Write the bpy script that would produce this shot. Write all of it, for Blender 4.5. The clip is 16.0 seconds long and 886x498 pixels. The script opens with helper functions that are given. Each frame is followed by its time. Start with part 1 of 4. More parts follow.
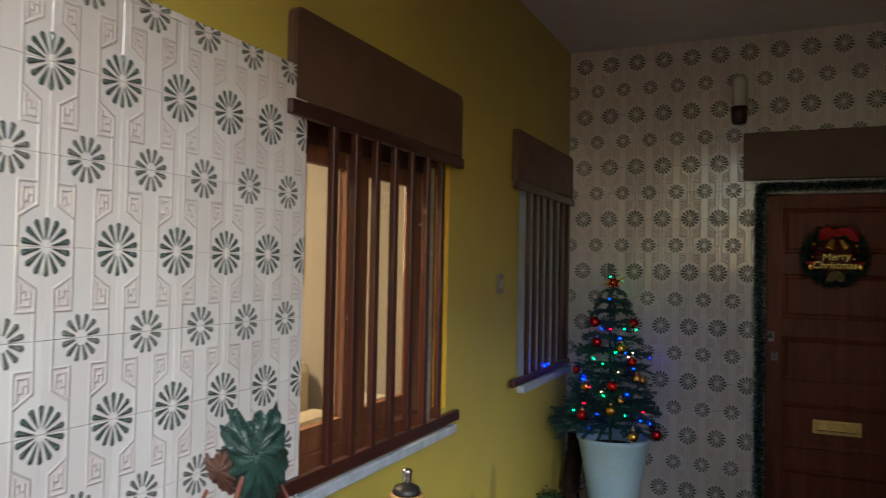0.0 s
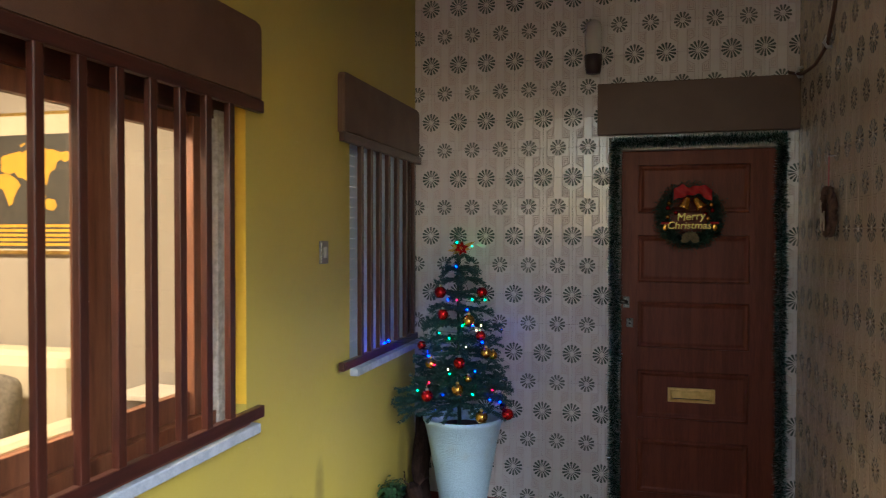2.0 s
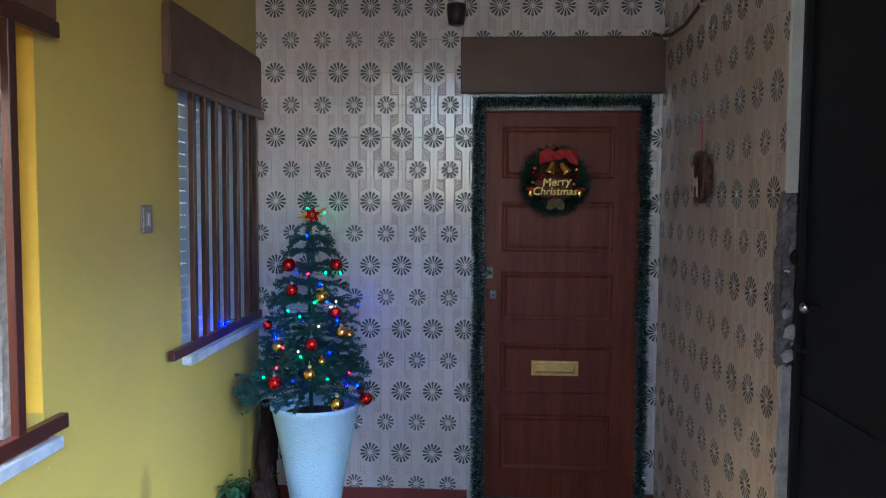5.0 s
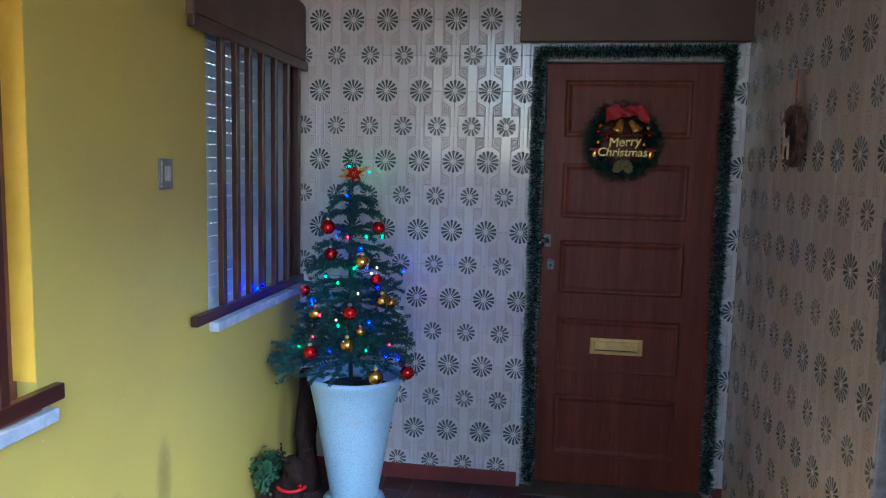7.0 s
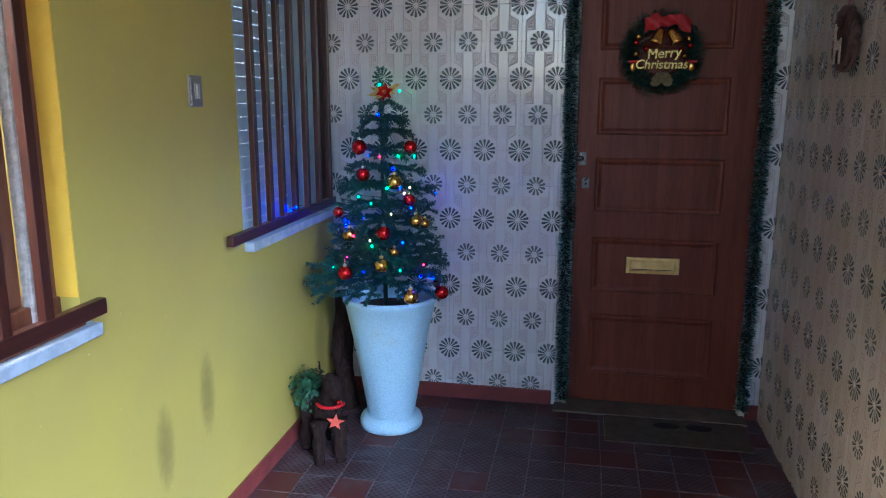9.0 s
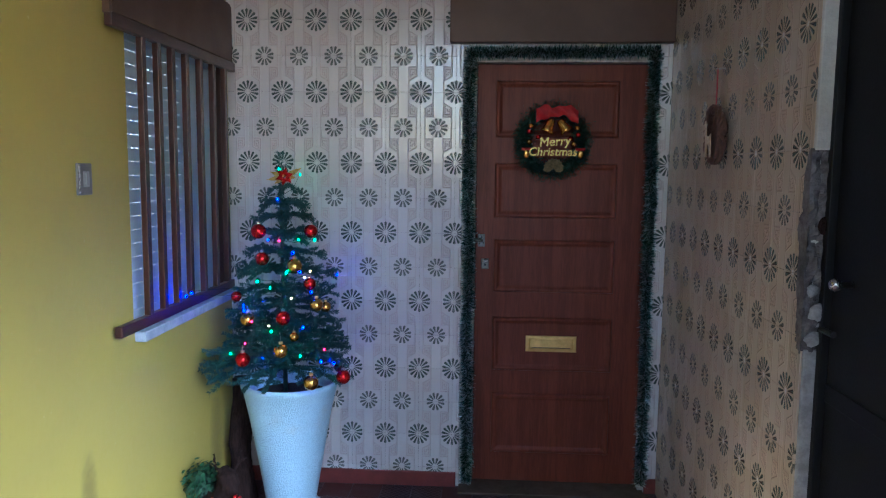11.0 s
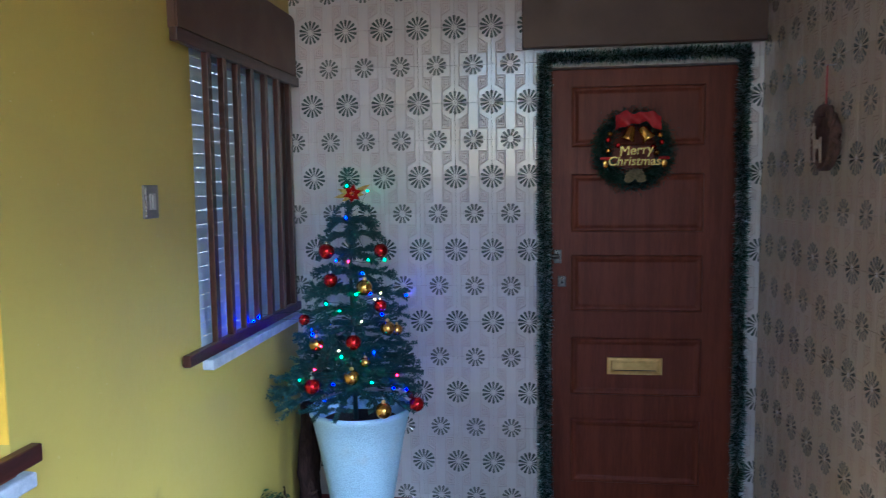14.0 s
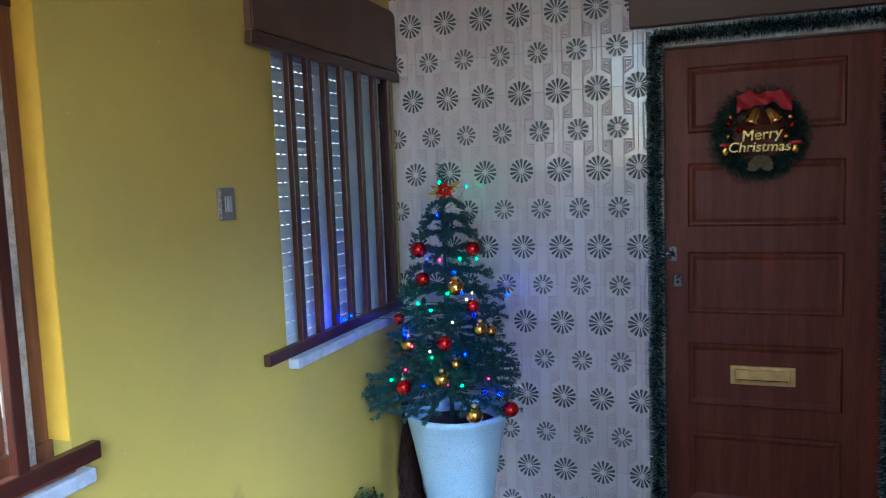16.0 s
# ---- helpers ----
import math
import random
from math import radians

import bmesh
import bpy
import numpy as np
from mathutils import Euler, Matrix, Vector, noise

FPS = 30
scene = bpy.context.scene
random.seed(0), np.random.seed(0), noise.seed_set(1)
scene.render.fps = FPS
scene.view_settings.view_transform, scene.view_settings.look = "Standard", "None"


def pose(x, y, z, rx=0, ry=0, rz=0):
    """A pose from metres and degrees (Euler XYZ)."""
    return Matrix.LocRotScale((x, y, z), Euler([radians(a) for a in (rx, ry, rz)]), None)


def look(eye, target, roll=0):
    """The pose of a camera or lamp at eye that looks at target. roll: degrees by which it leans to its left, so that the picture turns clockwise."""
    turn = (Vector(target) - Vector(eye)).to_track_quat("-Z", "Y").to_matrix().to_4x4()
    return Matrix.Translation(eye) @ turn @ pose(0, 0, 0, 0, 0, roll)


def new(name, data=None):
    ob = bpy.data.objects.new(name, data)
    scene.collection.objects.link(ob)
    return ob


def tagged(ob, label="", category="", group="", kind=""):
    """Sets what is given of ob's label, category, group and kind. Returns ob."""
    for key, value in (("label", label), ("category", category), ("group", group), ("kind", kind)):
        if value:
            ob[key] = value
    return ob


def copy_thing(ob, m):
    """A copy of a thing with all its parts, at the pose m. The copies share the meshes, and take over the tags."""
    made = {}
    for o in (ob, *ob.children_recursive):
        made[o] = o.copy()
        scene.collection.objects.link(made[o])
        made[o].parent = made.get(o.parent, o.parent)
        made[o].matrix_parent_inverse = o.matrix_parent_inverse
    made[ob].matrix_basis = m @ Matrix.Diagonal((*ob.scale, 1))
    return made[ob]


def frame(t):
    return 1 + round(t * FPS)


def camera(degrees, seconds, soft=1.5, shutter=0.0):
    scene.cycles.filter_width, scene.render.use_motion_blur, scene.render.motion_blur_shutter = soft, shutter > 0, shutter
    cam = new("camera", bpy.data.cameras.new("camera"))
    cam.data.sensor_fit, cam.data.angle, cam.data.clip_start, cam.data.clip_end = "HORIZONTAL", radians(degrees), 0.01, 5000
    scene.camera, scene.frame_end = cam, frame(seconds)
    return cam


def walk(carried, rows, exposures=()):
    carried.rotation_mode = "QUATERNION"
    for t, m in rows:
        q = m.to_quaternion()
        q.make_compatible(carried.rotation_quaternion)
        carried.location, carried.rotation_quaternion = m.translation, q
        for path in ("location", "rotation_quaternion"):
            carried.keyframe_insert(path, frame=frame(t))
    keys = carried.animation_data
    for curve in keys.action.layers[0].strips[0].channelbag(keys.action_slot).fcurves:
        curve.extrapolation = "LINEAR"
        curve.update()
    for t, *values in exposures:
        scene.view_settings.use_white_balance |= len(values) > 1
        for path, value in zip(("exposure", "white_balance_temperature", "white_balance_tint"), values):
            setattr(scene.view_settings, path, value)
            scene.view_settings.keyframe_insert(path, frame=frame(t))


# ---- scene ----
cam = camera(62.0, 16.0, soft=1.05, shutter=0.4)
PATH = [
    (0, (1.303, -4.907, 1.658), (0.474, -3.088, 1.703), 1.1),
    (0.5, (1.289, -4.794, 1.65), (0.61, -2.913, 1.679), 0.5),
    (1, (1.317, -4.636, 1.658), (0.69, -2.737, 1.663), 0.2),
    (1.5, (1.376, -4.455, 1.665), (0.788, -2.544, 1.657), -0.1),
    (2, (1.366, -4.33, 1.65), (0.837, -2.401, 1.611), 0.1),
    (2.5, (1.317, -4.231, 1.654), (0.922, -2.271, 1.587), 0.2),
    (3, (1.25, -4.186, 1.658), (1.014, -2.201, 1.586), 0.1),
    (3.5, (1.189, -4.157, 1.642), (1.092, -2.16, 1.575), 0.1),
    (3.7, (1.174, -4.147, 1.643), (1.113, -2.149, 1.576), 0.1),
    (6, (1.273, -3.776, 1.615), (1.069, -1.795, 1.427), 0.9),
    (6.5, (1.296, -3.714, 1.606), (1.028, -1.743, 1.398), 1.2),
    (7, (1.28, -3.649, 1.61), (0.992, -1.682, 1.392), 1.3),
    (7.5, (1.247, -3.603, 1.584), (0.928, -1.65, 1.293), 0.9),
    (8, (1.229, -3.59, 1.56), (0.864, -1.662, 1.172), 0.5),
    (8.2, (1.232, -3.596, 1.546), (0.85, -1.676, 1.137), 0.2),
    (10.3, (1.312, -3.648, 1.592), (1.09, -1.685, 1.277), 0.4),
    (10.5, (1.307, -3.642, 1.599), (1.121, -1.671, 1.314), 0.5),
    (11, (1.292, -3.635, 1.613), (1.173, -1.65, 1.399), 0.6),
    (11.5, (1.272, -3.626, 1.62), (1.201, -1.633, 1.46), 0.7),
    (12, (1.262, -3.618, 1.631), (1.227, -1.622, 1.513), 0.8),
    (12.5, (1.253, -3.611, 1.634), (1.226, -1.614, 1.54), 0.8),
    (13, (1.232, -3.574, 1.631), (1.142, -1.58, 1.516), 0.6),
    (13.5, (1.189, -3.515, 1.624), (1.039, -1.526, 1.48), 0.2),
    (14, (1.18, -3.458, 1.62), (0.919, -1.483, 1.439), -0.7),
    (14.5, (1.26, -3.391, 1.621), (0.848, -1.443, 1.429), -1.3),
    (15, (1.349, -3.32, 1.625), (0.821, -1.401, 1.428), -1.6),
    (15.5, (1.402, -3.28, 1.623), (0.781, -1.388, 1.431), -1.9),
    (16, (1.415, -3.27, 1.632), (0.734, -1.4, 1.436), -2.1),
]
# exposure: stops, kelvin, tint along the way
walk(cam, [(t, look(e, g, r)) for t, e, g, r in PATH],
     exposures=[(0, 1.12, 6350, 7), (1.0, 1.48, 6000, 7), (1.5, 1.7, 6250, 10), (2.5, 2.18, 5700, 11), (3.5, 2.46, 5150, 11), (6.0, 2.48, 4700, 10), (8.0, 2.38, 4620, 10), (10.5, 2.54, 4640, 9), (13.0, 2.68, 4700, 12), (14.5, 2.44, 4680, 9), (16, 2.52, 4690, 9)])

# ---- world and light ----
SUN_EL, SUN_AZ = 25.0, 143.0     # degrees; azimuth clockwise from +y
world = bpy.data.worlds.new("sky")
scene.world = world
world.use_nodes = True
wn = world.node_tree
sky = wn.nodes.new("ShaderNodeTexSky")
sky.sky_type, sky.sun_disc = "NISHITA", False
sky.sun_elevation, sky.sun_rotation = radians(SUN_EL), radians(SUN_AZ)
sky.air_density, sky.dust_density = 1.2, 0.8
wn.links.new(sky.outputs[0], wn.nodes["Background"].inputs[0])
wn.nodes["Background"].inputs[1].default_value = 0.105
sun = new("sun", bpy.data.lights.new("sun", "SUN"))
sun.data.energy, sun.data.angle, sun.data.color = 1.42, radians(24), (0.93, 0.97, 1.0)
az, el = radians(SUN_AZ), radians(SUN_EL)
sun.matrix_world = look((0, 0, 20), (-math.sin(az) * math.cos(el), -math.cos(az) * math.cos(el), 20 - math.sin(el)))


def lamp(name, power, size, m, color):
    ob = new(name, bpy.data.lights.new(name, "AREA"))
    ob.data.energy, ob.data.size, ob.data.color = power, size, color
    ob.matrix_world = m
    return ob


lamp("living_room_lamp", 43, 0.5, pose(-1.5, -2.9, 2.72), (1.0, 0.74, 0.44))
# added light behind the blind, so that its holes show bright
lamp("blind_backlight", 27, 0.6, pose(-1.3, -0.65, 2.7), (0.75, 0.87, 1.0))


# ---- node arithmetic ----
class X:
    """A socket with arithmetic."""
    def __init__(self, nt, s):
        self.nt, self.s = nt, s

    def op(self, kind, *others):
        n = self.nt.nodes.new("ShaderNodeMath")
        n.operation = kind
        for i, o in enumerate((self, *others)):
            if isinstance(o, X):
                self.nt.links.new(o.s, n.inputs[i])
            else:
                n.inputs[i].default_value = o
        return X(self.nt, n.outputs[0])

    def __add__(self, o): return self.op("ADD", o)
    def __sub__(self, o): return self.op("SUBTRACT", o)
    def __mul__(self, o): return self.op("MULTIPLY", o)
    def __truediv__(self, o): return self.op("DIVIDE", o)
    def lo(self, o): return self.op("MINIMUM", o)
    def hi(self, o): return self.op("MAXIMUM", o)
    def size(self): return self.op("ABSOLUTE")

    def ramp(self, a, b, va=0.0, vb=1.0):
        """Smoothly from va at a to vb at b."""
        n = self.nt.nodes.new("ShaderNodeMapRange")
        n.interpolation_type = "SMOOTHSTEP"
        self.nt.links.new(self.s, n.inputs[0])
        for i, v in enumerate((a, b, va, vb)):
            n.inputs[1 + i].default_value = v
        return X(self.nt, n.outputs[0])


class Mat:
    """A principled material with helpers for colour and relief."""
    def __init__(self, name, color=(0.5, 0.5, 0.5), rough=0.5, metal=0.0, spec=0.5):
        self.m = bpy.data.materials.new(name)
        self.m.use_nodes = True
        self.nt = self.m.node_tree
        self.b = self.nt.nodes["Principled BSDF"]
        self.b.inputs["Base Color"].default_value = (*color, 1)
        self.b.inputs["Roughness"].default_value = rough
        self.b.inputs["Metallic"].default_value = metal
        self.b.inputs["Specular IOR Level"].default_value = spec

    def node(self, kind):
        return self.nt.nodes.new("ShaderNode" + kind)

    def coords(self, which="Object"):
        return self.node("TexCoord").outputs[which]

    def world_pos(self):
        return self.node("NewGeometry").outputs["Position"]

    def noise(self, scale, detail=4.0, rough=0.55, at=None, stretch=None, dist=0.0):
        n = self.node("TexNoise")
        n.inputs["Scale"].default_value, n.inputs["Detail"].default_value = scale, detail
        n.inputs["Roughness"].default_value, n.inputs["Distortion"].default_value = rough, dist
        src = at or self.world_pos()
        if stretch:
            k = self.node("VectorMath")
            k.operation = "MULTIPLY"
            self.nt.links.new(src, k.inputs[0])
            k.inputs[1].default_value = stretch
            src = k.outputs[0]
        self.nt.links.new(src, n.inputs["Vector"])
        return X(self.nt, n.outputs[0])

    def mix(self, fac, a, b):
        n = self.node("Mix")
        n.data_type = "RGBA"
        for i, v in ((0, fac), (6, a), (7, b)):
            if isinstance(v, X):
                self.nt.links.new(v.s, n.inputs[i])
            elif isinstance(v, tuple):
                n.inputs[i].default_value = (*v, 1)
            elif isinstance(v, float):
                n.inputs[i].default_value = v
            else:
                self.nt.links.new(v, n.inputs[i])
        return n.outputs[2]

    def rand(self):
        return X(self.nt, self.node("ObjectInfo").outputs["Random"])

    def island(self):
        return X(self.nt, self.node("NewGeometry").outputs["Random Per Island"])

    def set(self, socket, v):
        self.nt.links.new(v.s if isinstance(v, X) else v, self.b.inputs[socket])
        return self

    def bump(self, height, dist, strength=1.0):
        n = self.node("Bump")
        n.inputs["Strength"].default_value, n.inputs["Distance"].default_value = strength, dist
        self.nt.links.new(height.s, n.inputs["Height"])
        self.nt.links.new(n.outputs[0], self.b.inputs["Normal"])
        return self

    def split(self, vec):
        n = self.node("SeparateXYZ")
        self.nt.links.new(vec, n.inputs[0])
        return [X(self.nt, o) for o in n.outputs]

    def emit(self, color, power):
        self.b.inputs["Emission Color"].default_value = (*color, 1)
        self.b.inputs["Emission Strength"].default_value = power
        return self


def worn(name, a, b, scale, rough=0.5, fine=120.0, relief=0.0006, metal=0.0, stretch=None, at=None, spec=0.5):
    """A surface that wanders between two colours, with fine grain in the relief and the gloss."""
    k = Mat(name, a, rough, metal, spec)
    src = k.coords() if at == "Object" else None
    n1, n2 = k.noise(scale, 5, 0.6, src, stretch), k.noise(fine, 3, 0.6, src, stretch)
    k.set("Base Color", k.mix((n1 * 0.75 + n2 * 0.25).ramp(0.32, 0.68), a, b))
    k.set("Roughness", (n1 * 0.25 + n2 * 0.15) + (rough - 0.2))
    return k.bump(n2, relief).m


# painted wall, with three dark patches low down, pale chips and dark specks
def yellow_paint():
    k = Mat("mustard_paint", (0.46, 0.35, 0.03), 0.42)
    n1, n2, n3 = k.noise(2.2, 5), k.noise(38, 4), k.noise(300, 2)
    c = k.mix(n1.ramp(0.3, 0.7), (0.465, 0.380, 0.074), (0.430, 0.350, 0.080))
    px, py, pz = k.split(k.world_pos())
    spots = None
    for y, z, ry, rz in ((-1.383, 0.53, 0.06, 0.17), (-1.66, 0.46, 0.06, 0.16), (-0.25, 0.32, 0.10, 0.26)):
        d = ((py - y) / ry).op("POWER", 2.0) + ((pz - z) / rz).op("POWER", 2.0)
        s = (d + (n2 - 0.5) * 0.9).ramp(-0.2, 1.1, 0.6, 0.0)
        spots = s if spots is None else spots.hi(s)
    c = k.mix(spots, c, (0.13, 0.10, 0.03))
    chips = k.noise(55, 2, 0.5).ramp(0.735, 0.76)
    c = k.mix(chips * 0.5, c, (0.62, 0.55, 0.3))
    specks = k.noise(85, 2, 0.5, stretch=(1, 1.3, 0.8)).ramp(0.74, 0.77)
    c = k.mix(specks * 0.45, c, (0.16, 0.12, 0.04))
    k.set("Base Color", c).set("Roughness", n2 * 0.2 + 0.34)
    k.bump(n2 * 0.6 + n3 * 0.4, 0.0016)
    return k.m


# glazed tile: dark rosettes on the row v = 0, pale ones on v = 1, frets between
def tile_glaze(name, ground, tint):
    k = Mat(name, ground, 0.12, spec=0.85)
    uv = k.split(k.coords("UV"))
    u, v = uv[0], uv[1]
    x = ((u - 0.5).size() * -1.0) + 0.5          # 0 at the dark rosette, 0.5 at the pale one

    def rosette(cx, cy, petals, r0, r1, thin, fat, turn):
        """Club-shaped petals with round ends, from r0 out to r1."""
        dx, dy = (x - cx) if cx else x, (v - cy) if cy else v
        r = (dx * dx + dy * dy).op("SQRT")
        a = dy.op("ARCTAN2", dx) * (petals / (2 * math.pi)) + turn
        ang = (a.op("FRACT") - 0.5) * (2 * math.pi / petals)
        along, lat = ang.op("COSINE") * r, (ang.op("SINE") * r).size()
        s = ((along - r0) / (r1 - fat - r0)).hi(0.0).lo(1.0)
        off = along - (s * (r1 - fat - r0) + r0)
        d = (lat * lat + off * off).op("SQRT") - (s * (fat - thin) + thin)
        return d.ramp(-0.007, 0.005, 1.0, 0.0), r, d.ramp(-0.030, -0.008, 1.0, 0.0), d.ramp(-0.026, 0.014, 1.0, 0.0)

    dark, rd, core_d, swell_d = rosette(0.0, 0.0, 14.0, 0.085, 0.318, 0.008, 0.037, 0.0)
    pale, rp, core_p, swell_p = rosette(0.5, 1.0, 12.0, 0.10, 0.272, 0.016, 0.036, 0.0)

    def bar(cx, cy, hx, hy):
        return ((x - cx).size() - hx).hi((v - cy).size() - hy)

    w = 0.0045
    slope = (v + x * 0.609 - 0.523) * 0.854
    in_box = (slope * -1.0).hi(bar(0.235, 0.49, 0.115, 0.20))
    bars = [bar(0.12, 0.72, w, 0.28), bar(0.352, 0.345, w, 0.345), bar(0.235, 0.69, 0.115, w), slope.size().hi((x - 0.235).size() - 0.115) - w,
            bar(0.24, 0.625, 0.062, w), bar(0.178, 0.55, w, 0.075), bar(0.302, 0.51, w, 0.115), bar(0.21, 0.545, 0.032, w), bar(0.27, 0.475, 0.032, w), bar(0.242, 0.51, w, 0.035)]
    key = bars[0]
    for b in bars[1:]:
        key = key.lo(b)
    lines = key.ramp(-0.003, 0.006, 1.0, 0.0)
    fill = in_box.ramp(-0.006, 0.004, 1.0, 0.0)
    cloud, grain = k.noise(7, 4), k.noise(160, 3)
    r = k.rand()
    base = k.mix((cloud * 0.6 + r * 0.4).ramp(0.25, 0.75), ground, tuple(g * t for g, t in zip(ground, tint)))
    c = k.mix(fill * 0.24, base, tuple(g * q for g, q in zip(ground, (0.95, 0.80, 0.78))))
    c = k.mix(lines * grain.ramp(0.2, 0.7, 0.16, 0.36), c, (0.42, 0.27, 0.25))
    # lighter petal cores put the glints of the relief into the colour
    c = k.mix(pale * (grain.ramp(0.25, 0.7, 0.72, 0.98)), c, k.mix(core_p, (0.042, 0.058, 0.050), (0.100, 0.120, 0.105)))
    c = k.mix(dark * (grain.ramp(0.2, 0.6, 0.78, 1.0)), c, k.mix(core_d, (0.026, 0.047, 0.040), (0.078, 0.112, 0.098)))
    ring = (rd - 0.045).ramp(-0.004, 0.004, 1.0, 0.0)
    c = k.mix(ring * 0.5, c, (0.7, 0.68, 0.64))
    k.set("Base Color", c)
    k.set("Roughness", ((cloud * 0.10 + grain * 0.08) + 0.04) - (lines + dark * 0.6 + pale * 0.6).lo(1.0) * 0.06)
    k.bump(swell_d + swell_p + key.ramp(-0.008, 0.020, 1.0, 0.0) * 0.9 + cloud * 0.2, 0.0028)
    return k.m


M_YELLOW = yellow_paint()
M_TILE = tile_glaze("glazed_tile", (0.66, 0.63, 0.63), (0.9, 0.88, 0.88))
# cream ground, darker and warmer than the tiles of the other walls
M_TILE_CREAM = tile_glaze("glazed_tile_cream", (0.54, 0.445, 0.34), (0.88, 0.85, 0.80))
M_JOINT = worn("floor_joint", (0.20, 0.19, 0.21), (0.06, 0.055, 0.06), 20, 0.9)
# brighter yellow for the reveal than for the wall
M_REVEAL = worn("reveal_yellow", (0.76, 0.50, 0.045), (0.70, 0.44, 0.04), 12, 0.45)
M_GROUT_PALE = worn("pale_grout", (0.60, 0.58, 0.55), (0.50, 0.48, 0.46), 14, 0.9)
M_GROUT = worn("grout", (0.40, 0.37, 0.34), (0.28, 0.26, 0.24), 14, 0.9)
M_BROWN = worn("brown_paint", (0.104, 0.055, 0.036), (0.084, 0.044, 0.030), 6, 0.5, 160, 0.0008)
M_WOOD = worn("varnished_wood", (0.060, 0.016, 0.009), (0.030, 0.009, 0.006), 9, 0.36, 60, 0.0006, stretch=(6, 6, 0.6))
M_WOODH = worn("varnished_wood_rail", (0.052, 0.014, 0.010), (0.028, 0.009, 0.007), 9, 0.36, 60, 0.0006, stretch=(6, 0.6, 6))
M_SASH = worn("sash_wood", (0.20, 0.078, 0.037), (0.11, 0.040, 0.02), 8, 0.4, 55, 0.0005, stretch=(6, 6, 0.5))
M_DOOR = worn("door_wood", (0.175, 0.043, 0.023), (0.108, 0.027, 0.015), 5, 0.46, 40, 0.0003, stretch=(5, 5, 0.4), spec=0.22)
M_STONE = worn("sill_stone", (0.42, 0.48, 0.56), (0.29, 0.34, 0.42), 18, 0.6, 150)
M_WHITE = worn("ceiling_paint", (0.72, 0.70, 0.67), (0.64, 0.62, 0.59), 3, 0.8)
M_CEMENT = worn("rough_cement", (0.17, 0.155, 0.15), (0.06, 0.052, 0.05), 16, 0.95, 60, 0.006)
M_DULLGOLD = worn("dull_gold", (0.62, 0.42, 0.12), (0.28, 0.18, 0.05), 70, 0.36, 300, 0.0004, 0.8)
M_DRYGOLD = worn("bronze_leaf", (0.24, 0.19, 0.09), (0.12, 0.10, 0.05), 90, 0.5, 300, 0.0004, 0.5)
M_IRONCUP = worn("dark_brown_enamel", (0.030, 0.014, 0.011), (0.018, 0.009, 0.008), 20, 0.35)
M_DULLCREAM = worn("dull_cream_wood", (0.52, 0.42, 0.31), (0.34, 0.25, 0.17), 60, 0.7)
M_PLASTER = worn("pale_plaster", (0.55, 0.53, 0.47), (0.42, 0.40, 0.35), 9, 0.85, 90, 0.002)
M_PLASTER_OLD = worn("grimy_plaster", (0.34, 0.33, 0.31), (0.20, 0.19, 0.18), 22, 0.85, 90, 0.002)
M_BLACK = worn("black_metal", (0.004, 0.004, 0.005), (0.008, 0.008, 0.008), 5, 0.6, 110, 0.0005, spec=0.25)
M_GREYMETAL = worn("dull_steel", (0.20, 0.19, 0.18), (0.12, 0.11, 0.11), 40, 0.3, 200, 0.0002, 0.9)
M_IRON = worn("dark_iron", (0.05, 0.045, 0.042), (0.03, 0.027, 0.026), 30, 0.45, 200, 0.0004, 0.6)
M_STEEL = worn("brushed_steel", (0.62, 0.60, 0.57), (0.5, 0.48, 0.46), 40, 0.28, 300, 0.0001, 1.0)
M_BRASS = worn("brass", (0.80, 0.56, 0.20), (0.62, 0.41, 0.13), 30, 0.48, 220, 0.0003, 0.75)
M_PLASTIC = worn("switch_plastic", (0.42, 0.42, 0.43), (0.36, 0.36, 0.36), 20, 0.4)
M_GREYP = worn("grey_plastic", (0.20, 0.19, 0.19), (0.15, 0.145, 0.14), 20, 0.4)
M_OLDWHITE = worn("flaked_white_paint", (0.58, 0.57, 0.53), (0.33, 0.31, 0.27), 40, 0.7, 180, 0.001)
M_RED = worn("red_clay", (0.20, 0.040, 0.035), (0.12, 0.028, 0.026), 7, 0.45, 90, 0.0012)
M_DIRT = worn("mat_fibre", (0.085, 0.065, 0.045), (0.05, 0.038, 0.028), 20, 0.95, 260, 0.003)
M_DARKMAT = worn("dark_fibre", (0.012, 0.009, 0.008), (0.007, 0.006, 0.005), 40, 0.95, 260, 0.002)
M_ROOM = worn("room_paint", (0.36, 0.33, 0.30), (0.33, 0.30, 0.27), 2, 0.8)
M_ROOMW = worn("room_pale_paint", (0.62, 0.58, 0.53), (0.58, 0.54, 0.49), 2, 0.8)
M_CREAM = worn("cream_fabric", (0.62, 0.55, 0.43), (0.54, 0.47, 0.36), 8, 0.9, 400, 0.001)
M_FLUFF = worn("grey_plush", (0.30, 0.28, 0.26), (0.16, 0.15, 0.14), 60, 1.0, 260, 0.01)
M_BARK = worn("dark_bark", (0.034, 0.018, 0.015), (0.012, 0.007, 0.006), 30, 0.95, 90, 0.008, stretch=(3, 3, 0.6), spec=0.15)
M_SOIL = worn("potting_soil", (0.035, 0.025, 0.018), (0.02, 0.014, 0.01), 50, 1.0, 200, 0.006)
M_REDGLOSS = worn("red_gloss", (0.55, 0.012, 0.014), (0.42, 0.008, 0.01), 40, 0.16, 300, 0.0001, 0.75)
M_GOLDOLD = worn("antique_gold", (0.46, 0.33, 0.11), (0.24, 0.16, 0.05), 60, 0.32, 300, 0.0006, 1.0)
